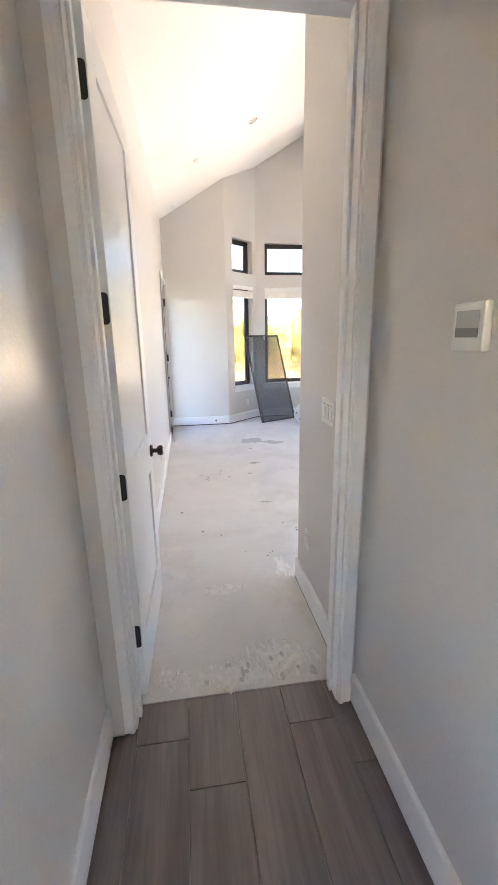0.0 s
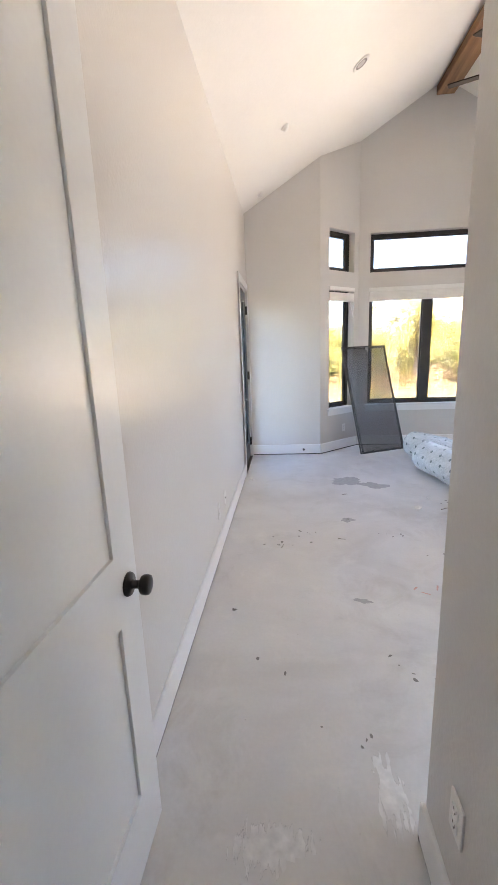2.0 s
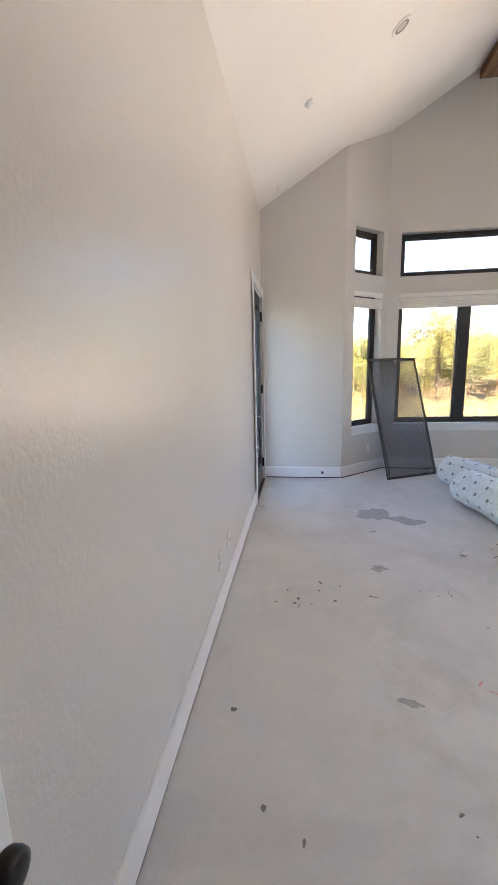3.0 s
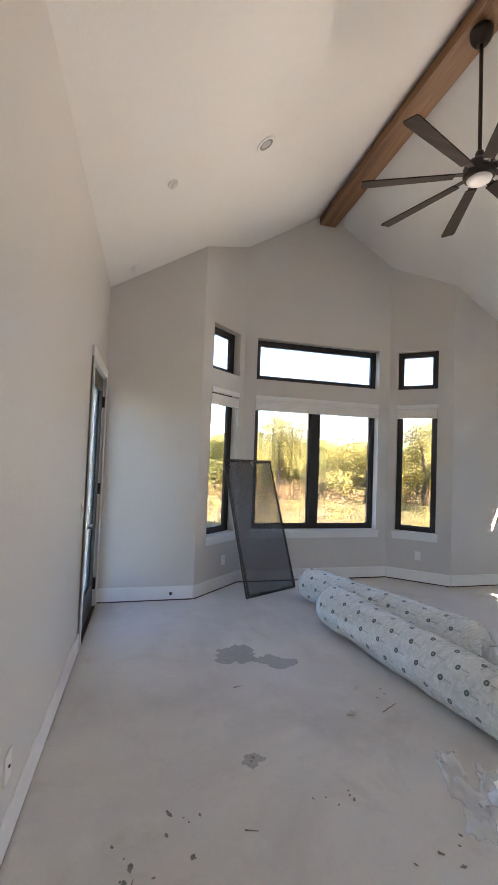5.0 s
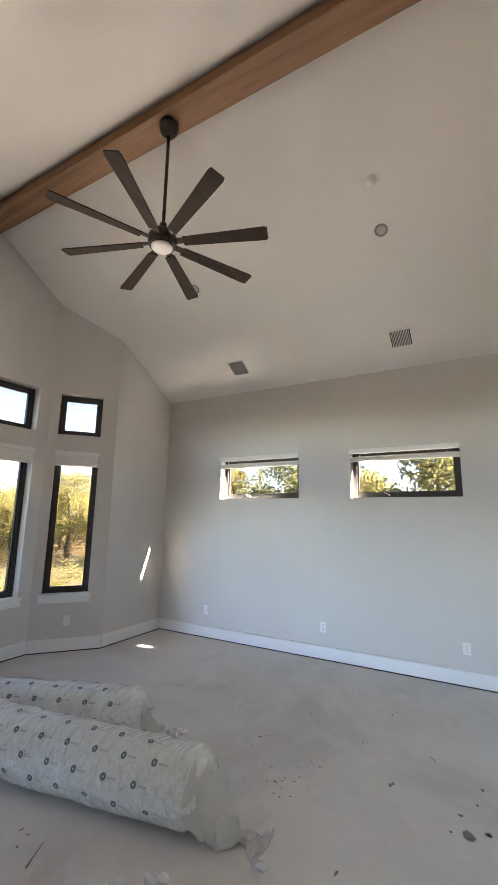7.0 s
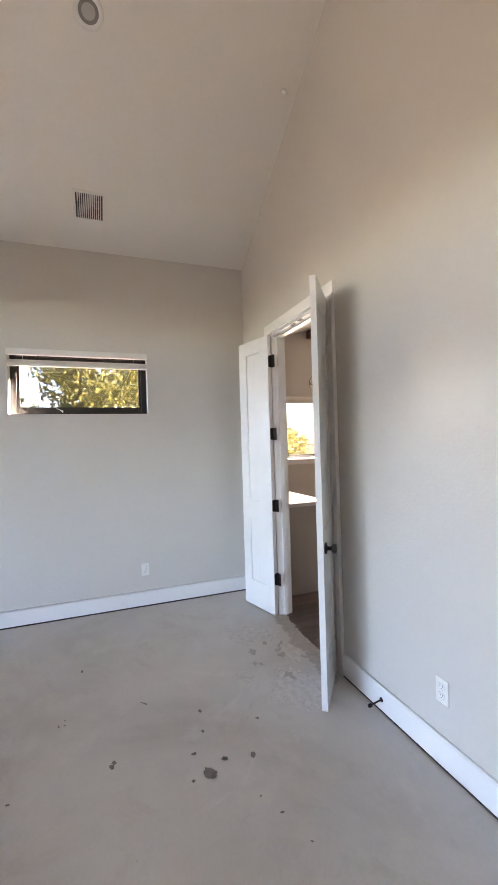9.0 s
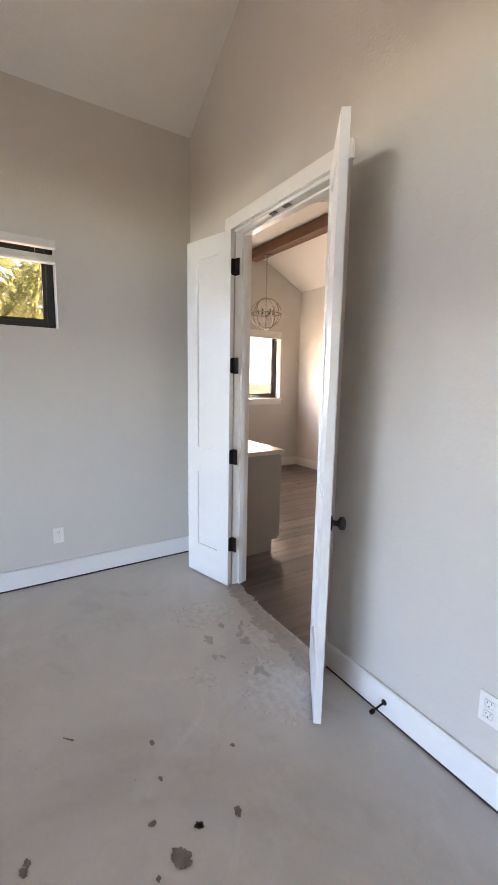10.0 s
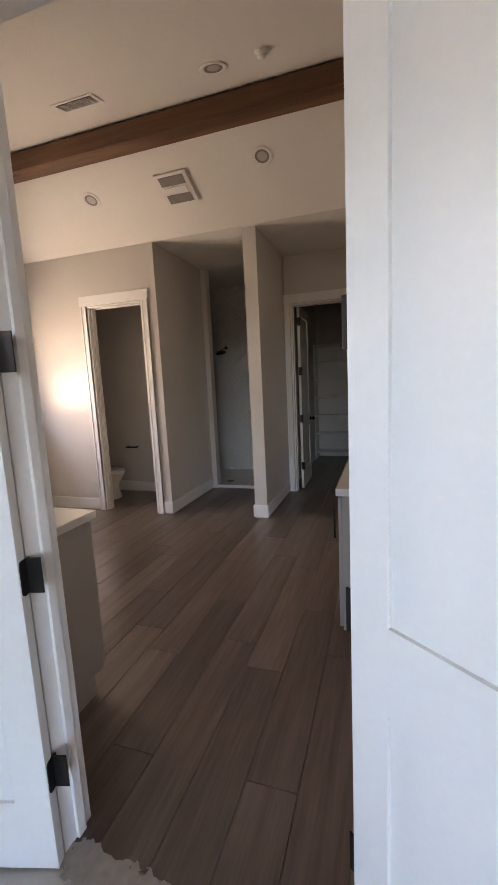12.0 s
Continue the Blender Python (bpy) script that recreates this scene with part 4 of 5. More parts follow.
part("flange", lathe([(0, 0), (0.013, 0), (0.013, 0.004), (0.006, 0.007), (0, 0.007)], m=Matrix.Rotation(radians(90), 4, "X")), BLACKM, e)
part("stem", rod((0, -0.005, 0), (0.005, -0.066, -0.016), 0.0045, seg=10), BLACKM, e)
part("bumper", rod((0.005, -0.064, -0.0155), (0.0065, -0.083, -0.0205), 0.0105, seg=14, r2=0.009), BLACKM, e)
e = thing("thermostat", Run((HX1, HY0), (HX1, 1.78)).m @ Matrix.Translation((1.262 - HY0, 0, 1.53)), "white square wall thermostat with a grey display", "thermostat")
part("case", box(-0.051, 0.051, -0.022, 0, -0.052, 0.052, bevel=0.006), PLATE, e)
part("display", box(-0.037, 0.037, -0.0235, -0.021, -0.022, 0.034, bevel=0.001), surface("grey_display", (0.45, 0.46, 0.45), 0.25), e, "blank grey display")
part("lower_band", box(-0.037, 0.037, -0.0238, -0.0212, -0.022, -0.002, bevel=0.0008), surface("dim_display_band", (0.16, 0.16, 0.165), 0.3), e)


# ---- leaning window screens ----
MESH = film("grey_insect_mesh", (0.10, 0.10, 0.102), 0.47, 0.8)


def insect_screen(origin, u, v, w, h, label):
    u, v = Vector(u).normalized(), Vector(v)
    v = (v - u * v.dot(u) * 0.6).normalized()
    n = u.cross(v).normalized()
    m = Matrix(((u.x, v.x, n.x, origin[0]), (u.y, v.y, n.y, origin[1]), (u.z, v.z, n.z, origin[2]), (0, 0, 0, 1)))
    e = thing("window_screen", Matrix.Identity(4), label, "window screen", "loose window screens")
    def rail(x0, x1, y0, y1):
        bm = box(x0, x1, y0, y1, -0.006, 0.006, bevel=0.002, m=m)
        part("rail", bm, BLACK, e)
    rail(0, 0.019, 0, h)
    rail(w - 0.019, w, 0, h)
    rail(0.019, w - 0.019, 0, 0.019)
    rail(0.019, w - 0.019, h - 0.019, h)
    bm = bmesh.new()
    rows = [[bm.verts.new(m @ Vector((0.017 + (w - 0.034) * i / 6, 0.017 + (h - 0.034) * j / 12, 0.002 * math.sin(math.pi * i / 6) * math.sin(math.pi * j / 12)))) for i in range(7)] for j in range(13)]
    for j in range(12):
        for i in range(6):
            bm.faces.new((rows[j][i], rows[j][i + 1], rows[j + 1][i + 1], rows[j + 1][i]))
    part("mesh", bm, MESH, e, "fine dark insect mesh", smooth=True)
    for x in (w * 0.25, w * 0.75):
        part("pull_tab", box(x - 0.012, x + 0.012, 0.006, 0.03, 0.006, 0.009, bevel=0.001, m=m), BLACKM, e)
    return e


SU, SV = (0.69, 0.33, 0.0), (-0.30, 0.395, 1.55)
insect_screen((1.408, 7.585, 0.004), SU, SV, 0.765, 1.615, "black-framed insect screen leaning on the window wall")
insect_screen((1.443, 7.637, 0.004), SU, (-0.32, 0.385, 1.52), 0.755, 1.60, "second black-framed insect screen leaning behind the first")


# ---- carpet pad rolls in printed wrap ----
WRAP, wn_, wl_, wb_ = nodes_of("milky_plastic_wrap")
tc = wn_.new("ShaderNodeTexCoord")
wmap = wn_.new("ShaderNodeMapping")
wmap.inputs["Scale"].default_value = (2.0, 9.0, 9.0)
wl_.new(tc.outputs["Object"], wmap.inputs[0])
wr = wn_.new("ShaderNodeTexNoise")
wr.inputs["Scale"].default_value, wr.inputs["Detail"].default_value, wr.inputs["Distortion"].default_value = 3.0, 6, 1.5
wl_.new(wmap.outputs[0], wr.inputs["Vector"])
wc = ramp(wn_, [(0.3, (0.60, 0.64, 0.62)), (0.7, (0.78, 0.80, 0.79))])
wl_.new(wr.outputs["Fac"], wc.inputs[0])
wl_.new(wc.outputs[0], wb_.inputs["Base Color"])
wb_.inputs["Roughness"].default_value = 0.24
wb_.inputs["Coat Weight"].default_value = 0.25
wbp = wn_.new("ShaderNodeBump")
wbp.inputs["Strength"].default_value, wbp.inputs["Distance"].default_value = 0.6, 0.012
wl_.new(wr.outputs["Fac"], wbp.inputs["Height"])
cmap = wn_.new("ShaderNodeMapping")
cmap.inputs["Rotation"].default_value, cmap.inputs["Scale"].default_value = (0.3, 0.2, radians(38)), (6.0, 34.0, 18.0)
wl_.new(tc.outputs["Object"], cmap.inputs[0])
crease = wn_.new("ShaderNodeTexNoise")
crease.noise_type = "RIDGED_MULTIFRACTAL"
crease.inputs["Scale"].default_value, crease.inputs["Detail"].default_value, crease.inputs["Distortion"].default_value = 1.0, 3, 0.6
wl_.new(cmap.outputs[0], crease.inputs["Vector"])
cbp = wn_.new("ShaderNodeBump")
cbp.inputs["Strength"].default_value, cbp.inputs["Distance"].default_value = 0.9, 0.016
wl_.new(crease.outputs["Fac"], cbp.inputs["Height"])
wl_.new(wbp.outputs[0], cbp.inputs["Normal"])
wl_.new(cbp.outputs[0], wb_.inputs["Normal"])
PRINT = surface("faded_green_print", (0.10, 0.145, 0.14), 0.45, vary=0.2, scale=30)
PRINT2 = surface("pale_grey_print", (0.47, 0.50, 0.49), 0.45, vary=0.15, scale=30)
FILM = film("clear_loose_film", (0.80, 0.82, 0.82), 0.42, 0.12)


def crumple(p, amp, scale, seed):
    q = Vector(p) * scale + Vector((seed * 7.1, seed * 3.3, seed * 1.7))
    return noise.noise(q) * amp + noise.noise(q * 2.7) * amp * 0.45 + noise.noise(q * 6.1) * amp * 0.2


def pad_roll(a, b, r, seed, label, tail):
    """Roll on the floor from a (far end) to b: wrap, printed marks, gathered ends and a torn tail."""
    a, b = Vector((*a, 0)), Vector((*b, 0))
    d = (b - a).normalized()
    side = Vector((-d.y, d.x, 0))
    L = (b - a).length
    e = thing("carpet_pad_roll", Matrix.Identity(4), label, "carpet pad roll", "wrapped carpet pad rolls")
    def at(s, ang, rr):
        flat = 0.93
        off = side * math.cos(ang) * rr + Vector((0, 0, 1)) * (math.sin(ang) * rr * (flat if math.sin(ang) < 0 else 1.0))
        p = a + d * s + off
        k = crumple((s * 0.45, math.cos(ang) * r, math.sin(ang) * r), 0.012, 9, seed)
        p += off.normalized() * k if off.length > 0 else Vector((0, 0, 0))
        p.z += r * 0.94
        p.z = max(p.z, 0.003)
        return p
    bm = bmesh.new()
    ns, na = 64, 48
    rings = []
    for i in range(ns + 1):
        s = L * i / ns
        endf = min(s, L - s) / 0.05
        rr = r * (1 - 0.14 * max(0, 1 - endf) ** 2)
        rings.append([bm.verts.new(at(s, 2 * math.pi * j / na, rr)) for j in range(na)])
    for p, q in zip(rings, rings[1:]):
        for j in range(na):
            bm.faces.new((p[j], p[(j + 1) % na], q[(j + 1) % na], q[j]))
    for ring, s0, sg in ((rings[0], 0.0, -1), (rings[-1], L, 1)):
        prev = ring
        for k, (f, o) in enumerate(((0.78, 0.03), (0.5, 0.05), (0.25, 0.045), (0.08, 0.03))):
            cur = [bm.verts.new(at(s0 + sg * o, 2 * math.pi * j / na, r * f)) for j in range(na)]
            for j in range(na):
                bm.faces.new((prev[j], prev[(j + 1) % na], cur[(j + 1) % na], cur[j]))
            prev = cur
        bm.faces.new(prev)
    bmesh.ops.recalc_face_normals(bm, faces=bm.faces)
    wrap = part("wrap", bm, WRAP, e, "crinkled milky plastic wrap", smooth=True)
    # printed marks: a disc and a short bar of unreadable print, in staggered rows
    row = 0
    ang = radians(-25)
    while ang < radians(205):
        s = 0.10 + (0.085 if row % 2 else 0.0)
        while s < L - 0.14:
            bm = bmesh.new()
            ring = []
            for k in range(11):
                t = radians(36 * k)
                ring.append([bm.verts.new(at(s + q * math.cos(t), ang + q / r * math.sin(t), r + 0.0025)) for q in (0.018, 0.004)])
            for p, q in zip(ring, ring[1:]):
                bm.faces.new((p[0], q[0], q[1], p[1]))
            part("printed_dot", bm, PRINT, wrap)
            bm = bmesh.new()
            rowq = []
            for k in range(4):
                ss = s + 0.026 + k * 0.018
                rowq.append((bm.verts.new(at(ss, ang - 0.005 / r, r + 0.0025)), bm.verts.new(at(ss, ang + 0.006 / r, r + 0.0025))))
            for p, q in zip(rowq, rowq[1:]):
                bm.faces.new((p[0], q[0], q[1], p[1]))
            part("printed_bar", bm, PRINT2, wrap)
            s += 0.19
        ang += 0.105 / r
        row += 1
    # emptied sleeve sagging off the near end, gathered to a waist and spread on the floor
    reach, waist, shift = tail
    for name, mat, t0, t1, lab in (("torn_end", WRAP2, 0.0, 0.72, "torn milky wrap sagging off the roll"), ("clear_tip", FILM, 0.70, 1.0, "clear crumpled tip of the wrap on the floor")):
        bm = bmesh.new()
        nu, nv = 26, 26
        grid = []
        for i in range(nv + 1):
            t = t0 + (t1 - t0) * i / nv
            fall = max(0.0, 1 - t * 1.9) ** 0.85
            wide = r * (0.24 + 0.72 * fall) if t < 0.7 else r * (0.24 + 1.1 * (t - 0.7))
            wide *= 1 - waist * math.exp(-((t - 0.66) / 0.12) ** 2)
            mid_z, half = 0.02 + (0.94 * r - 0.02) * fall, 0.03 + (0.95 * r - 0.03) * fall
            c = a + d * (L - 0.02 + reach * t) + side * shift * t
            rowv = []
            for j in range(nu + 1):
                ang = radians(-38 + 256 * j / nu)
                p = c + side * math.cos(ang) * wide + Vector((0, 0, mid_z + math.sin(ang) * half))
                soft = 0.3 + 0.7 * min(1.0, t * 4)
                p += side * crumple((p.x, p.y, p.z), 0.055, 7, seed + 9) * soft + d * crumple((p.y, p.z, p.x), 0.09, 6, seed + 4) * soft
                p.z = max(0.004, p.z + crumple((p.z, p.x, p.y), 0.05, 9, seed + 2) * soft)
                rowv.append(bm.verts.new(p))
            grid.append(rowv)
        for i in range(nv):
            for j in range(nu):
                bm.faces.new((grid[i][j], grid[i][j + 1], grid[i + 1][j + 1], grid[i + 1][j]))
        part(name, bm, mat, e, lab, smooth=True)
    return e


WRAP2 = film("torn_milky_wrap", (0.62, 0.62, 0.57), 0.8, 0.3)
pad_roll((2.065, 6.82), (2.395, 4.93), 0.192, 1, "roll of carpet pad in printed milky plastic, torn at one end", (0.44, 0.3, -0.03))
pad_roll((2.115, 7.52), (2.825, 5.80), 0.185, 2, "second wrapped carpet pad roll lying beside the first", (0.34, 0.1, 0.08))


def loose_film(origin, ends, w, seed):
    e = thing("plastic_scrap", (0, 0, 0), "crumpled clear plastic film lying on the slab", "plastic film")
    for k, end in enumerate(ends):
        a, b = Vector((*origin, 0)), Vector((*end, 0))
        d = (b - a).normalized()
        side = Vector((-d.y, d.x, 0))
        bm = bmesh.new()
        nu, nv = 10, 22
        grid = []
        for i in range(nv + 1):
            t = i / nv
            ww = w * (0.55 + 0.45 * math.sin(2.2 * t + seed + k) ** 2)
            rowv = []
            for j in range(nu + 1):
                x = (j / nu - 0.5) * ww
                p = a + (b - a) * t + side * x
                p.z = 0.006 + abs(crumple((p.x, p.y, k), 0.075, 9, seed)) + 0.012 * abs(math.sin(j * 2.1 + i * 0.5))
                p += side * crumple((p.y, p.x, k), 0.05, 8, seed + 3)
                rowv.append(bm.verts.new(p))
            grid.append(rowv)
        for i in range(nv):
            for j in range(nu):
                bm.faces.new((grid[i][j], grid[i][j + 1], grid[i + 1][j + 1], grid[i + 1][j]))
        part("film", bm, FILM, e, smooth=True)


loose_film((1.90, 5.07), ((1.72, 4.55),), 0.13, 3)
loose_film((2.03, 4.92), ((1.84, 4.69),), 0.12, 5)


# ---- marks, patches and litter on the slab ----
def blot(name, cx, cy, rx, ry, turn, seed, mat, label, z=0.0015, thick=0.001, rough=0.35, n=56):
    flat = mat in (DAMP, MORTAR, GREYP, DUSTY, PINK)
    c, s = math.cos(radians(turn)), math.sin(radians(turn))
    pts = []
    for k in range(n):
        a = 2 * math.pi * k / n
        v = Vector((math.cos(a), math.sin(a), 0))
        f = 1 + rough * (noise.noise(v * 1.3 + Vector((seed * 5.3, 0, 0))) + 0.6 * noise.noise(v * 3.7 + Vector((seed * 2.9, 4, 0))) + 0.4 * noise.noise(v * 9 + Vector((seed, 9, 0))))
        x, y = v.x * rx * f, v.y * ry * f
        pts.append((cx + c * x - s * y, cy + s * x + c * y))
    if flat:
        bm = bmesh.new()
        bm.faces.new([bm.verts.new((p[0], p[1], z)) for p in pts])
    else:
        bm = prism(pts, "z", z - thick, z)
    o = part(name, bm, mat)
    return tagged(o, label, "floor mark")


DAMP = dusting("damp_concrete", (0.37, 0.365, 0.36), 1.0, 0.45, 4, 0.9)
MORTAR = dusting("pale_thinset", (0.665, 0.655, 0.64), 0.85, 0.8, 30, 1.5)
GREYP = dusting("grey_thinset_smear", (0.47, 0.46, 0.45), 0.9, 0.7, 34, 1.6)
SPOT = surface("dark_glue_spot", (0.19, 0.18, 0.165), 0.55, vary=0.3, scale=20)
DUSTY = dusting("white_plaster_dust", (0.71, 0.70, 0.685), 0.7, 0.9, 60, 2.0, streak=0.16)
PINK = dusting("red_chalk", (0.62, 0.38, 0.33), 0.6, 0.9, 20)
blot("floor_stain", 1.03, 6.36, 0.19, 0.16, 20, 1, DAMP, "dark damp stain on the bare concrete", rough=0.5)
blot("floor_stain", 1.32, 6.20, 0.19, 0.09, -25, 2, DAMP, "dark damp stain on the bare concrete", z=0.0026, rough=0.45)
THIN = "pale thinset smear in front of the double doors"
blot("thinset_patch", 4.28, 3.05, 0.23, 0.15, 60, 3, MORTAR, THIN, rough=0.5)
blot("thinset_patch", 3.48, 3.03, 0.25, 0.19, 20, 4, MORTAR, THIN, rough=0.5)
blot("thinset_patch", 3.72, 3.30, 0.10, 0.06, 10, 5, MORTAR, THIN, z=0.0027, rough=0.6)
blot("thinset_patch", 3.86, 2.90, 0.17, 0.07, -15, 11, MORTAR, THIN, z=0.0029, rough=0.6)
for k in range(9):
    x = 3.56 + 0.108 * k
    blot("thinset_smear", x, 2.765 - 0.07 * (x - 3.56) + 0.025 * random.random(), 0.09 + 0.05 * random.random(), 0.04 + 0.03 * random.random(), random.uniform(-12, 12), 20 + k, GREYP, "grey ragged thinset smear along the tile edge", z=0.0034 + 0.0002 * k, rough=0.6, n=40)
for k in range(16):
    blot("thinset_smear", 3.52 + 0.6 * random.random(), 2.80 + 0.40 * random.random(), 0.015 + 0.035 * random.random(), 0.008 + 0.016 * random.random(), random.uniform(-50, 40), 40 + k, GREYP, "grey ragged thinset smear along the tile edge", z=0.0055 + 0.0002 * k, rough=0.8, n=26)
SWEPT = "white plaster dust swept against the doorway"
blot("thinset_patch", -0.04, 2.00, 0.10, 0.09, 20, 6, DUSTY, SWEPT, rough=0.6)
blot("thinset_patch", 0.50, 2.04, 0.20, 0.14, -15, 7, DUSTY, SWEPT, rough=0.6)
blot("thinset_patch", 0.25, 1.98, 0.36, 0.09, 0, 8, DUSTY, SWEPT, z=0.0027, rough=0.7)
blot("thinset_patch", 0.28, 2.665, 0.17, 0.085, 15, 9, DUSTY, "faint pale plaster dust on the concrete", rough=0.6)
blot("thinset_patch", 0.70, 2.82, 0.07, 0.16, 10, 10, DUSTY, "white plaster dust at the wall corner", rough=0.6)
for k in range(14):
    blot("thinset_smear", random.uniform(0.12, 0.66), random.uniform(1.94, 2.10), 0.006 + 0.008 * random.random(), 0.012 + 0.03 * random.random(), random.uniform(-15, 15), 60 + k, GREYP, "grey ragged thinset smear along the tile edge", z=0.0036 + 0.0002 * k, rough=0.7, n=26)
SPOTS = [(0.875, 5.216), (0.89, 5.24), (0.292, 4.771), (0.529, 4.768), (0.323, 3.373), (0.671, 3.06), (0.933, 3.361), (3.103, 3.628), (3.286, 4.134), (4.219, 4.307),
         (3.348, 5.08), (0.446, 4.98), (1.504, 4.587), (1.556, 4.52), (0.218, 4.87), (2.485, 4.236), (2.444, 4.606), (3.717, 5.47), (3.263, 4.147), (3.194, 3.759), (3.50, 3.657),
         (3.332, 3.682), (3.074, 3.493), (3.315, 3.377), (0.01, 3.865), (0.184, 3.464), (0.271, 4.719), (3.032, 3.80)]
for k, (x, y) in enumerate(SPOTS):
    blot("glue_spot", x, y, random.uniform(0.007, 0.019), random.uniform(0.005, 0.013), random.uniform(0, 180), 100 + k, SPOT, "small dark glue spot on the concrete", rough=0.6, n=20, z=0.0045)
for k, (cx, cy, n) in enumerate(((1.215, 4.925, 6), (2.92, 4.72, 14), (0.49, 4.96, 4), (3.345, 5.07, 5), (0.30, 4.72, 4), (1.53, 4.56, 4), (1.9, 5.7, 3), (3.15, 4.67, 3), (3.6, 4.4, 4), (2.7, 3.5, 4), (0.9, 3.4, 4), (0.6, 3.0, 3))):
    for i in range(n):
        blot("glue_spot", cx + random.gauss(0, 0.075), cy + random.gauss(0, 0.05), random.uniform(0.004, 0.011), random.uniform(0.003, 0.007), random.uniform(0, 180), 200 + 20 * k + i, SPOT, "small dark glue spot on the concrete", rough=0.6, n=14, z=0.0046 + 0.0001 * i)
for k, (x, y, t) in enumerate(((1.21, 4.07, -30), (1.30, 4.14, 70), (1.16, 4.13, 50))):
    blot("chalk_mark", x, y, 0.07, 0.006, t, 400 + k, PINK, "faint red chalk line on the concrete", n=24, z=0.0042)
blot("glue_spot", 3.05, 3.72, 0.036, 0.026, 20, 440, SPOT, "small dark glue spot on the concrete", rough=0.5, z=0.0045)
blot("glue_spot", 3.105, 3.628, 0.014, 0.012, 20, 441, SPOT, "small dark glue spot on the concrete", rough=0.5, z=0.0045)
blot("glue_spot", 0.80, 3.98, 0.06, 0.02, -20, 431, DAMP, "grey scuffed spot on the concrete", rough=0.6, z=0.0042)
blot("glue_spot", 0.885, 5.23, 0.06, 0.045, 10, 430, DAMP, "grey scuffed spot on the concrete", rough=0.5, z=0.0024)

PAPER = surface("white_paper", (0.74, 0.73, 0.70), 0.7, vary=0.05, scale=15)
STICK = surface("pale_splinter", (0.22, 0.19, 0.16), 0.8, vary=0.2, scale=30)


def scrap(x, y, r, seed, mat=PAPER, label="small crumpled white paper scrap on the slab"):
    bm = bmesh.new()
    bmesh.ops.create_icosphere(bm, subdivisions=2, radius=r)
    for v in bm.verts:
        v.co += v.co.normalized() * crumple(v.co / r * 0.12, r * 0.9, 9, seed)
        v.co.z = max(0, v.co.z * 0.62 + r * 0.45)
    o = part("paper_scrap", bm, mat)
    o.location = (x, y, 0)
    return tagged(o, label, "scrap")


scrap(1.585, 5.49, 0.026, 1)
scrap(1.61, 5.525, 0.018, 2)
scrap(-0.11, 6.50, 0.022, 3)
scrap(-0.08, 6.44, 0.014, 4)
scrap(1.75, 5.75, 0.02, 5)
for x, y, l, t in ((1.86, 5.50, 0.15, 25), (0.78, 4.83, 0.06, -20), (0.30, 4.70, 0.05, 70), (3.9, 4.9, 0.05, 10), (3.7, 3.95, 0.05, 40), (0.95, 5.9, 0.06, 5)):
    o = part("wood_splinter", rod((-l / 2, 0, 0.004), (l / 2, 0.004, 0.005), 0.0035, seg=6, r2=0.0015), STICK)
    o.matrix_world = pose(x, y, 0, 0, 0, t)
    tagged(o, "thin wood splinter lying on the slab", "splinter")


# ---- bathroom things ----
def vanity(x0, x1, y0, y1, front, label, top_label, doors):
    e = thing("vanity_cabinet", (0, 0, 0), label, "vanity")
    k = 0.02
    part("body", box(x0, x1, y0, y1, 0.10, 0.875, bevel=0.003), CAB, e)
    ins = {"-y": (x0 + 0.0, x1, y0 + 0.07, y1), "+x": (x0, x1 - 0.07, y0, y1)}[front]
    part("toe_kick", box(*ins, 0.0, 0.10), CAB, e)
    for i in range(doors):
        if front == "-y":
            a = x0 + (x1 - x0) * i / doors + 0.004
            b = x0 + (x1 - x0) * (i + 1) / doors - 0.004
            d = part("cabinet_door", box(a, b, y0 - 0.02, y0 - 0.001, 0.12, 0.86, bevel=0.003), CAB, e)
            part("pull", rod((b - 0.04, y0 - 0.045, 0.62), (b - 0.04, y0 - 0.045, 0.78), 0.006, seg=10), BLACKM, d)
        else:
            a = y0 + (y1 - y0) * i / doors + 0.004
            b = y0 + (y1 - y0) * (i + 1) / doors - 0.004
            d = part("cabinet_door", box(x1 + 0.001, x1 + 0.02, a, b, 0.12, 0.86, bevel=0.003), CAB, e)
            part("pull", rod((x1 + 0.045, b - 0.04, 0.62), (x1 + 0.045, b - 0.04, 0.78), 0.006, seg=10), BLACKM, d)
    t = thing("countertop", (0, 0, 0), top_label, "countertop")
    part("slab", box(x0 - (0.025 if front == "-y" else 0), x1 + (0 if front == "-y" else 0.03), y0 - 0.03, y1 + (0 if front == "-y" else 0.025), 0.877, 0.917, bevel=0.004), STONE, t)


vanity(4.86, 7.2, 2.01, BN - 0.002, "-y", "pale grey painted vanity cabinet against the wall", "white quartz countertop on the grey vanity", 4)
vanity(BW + 0.002, 3.72, -0.40, 1.418, "+x", "pale grey painted vanity cabinet along the wall", "white quartz countertop on the second vanity", 3)

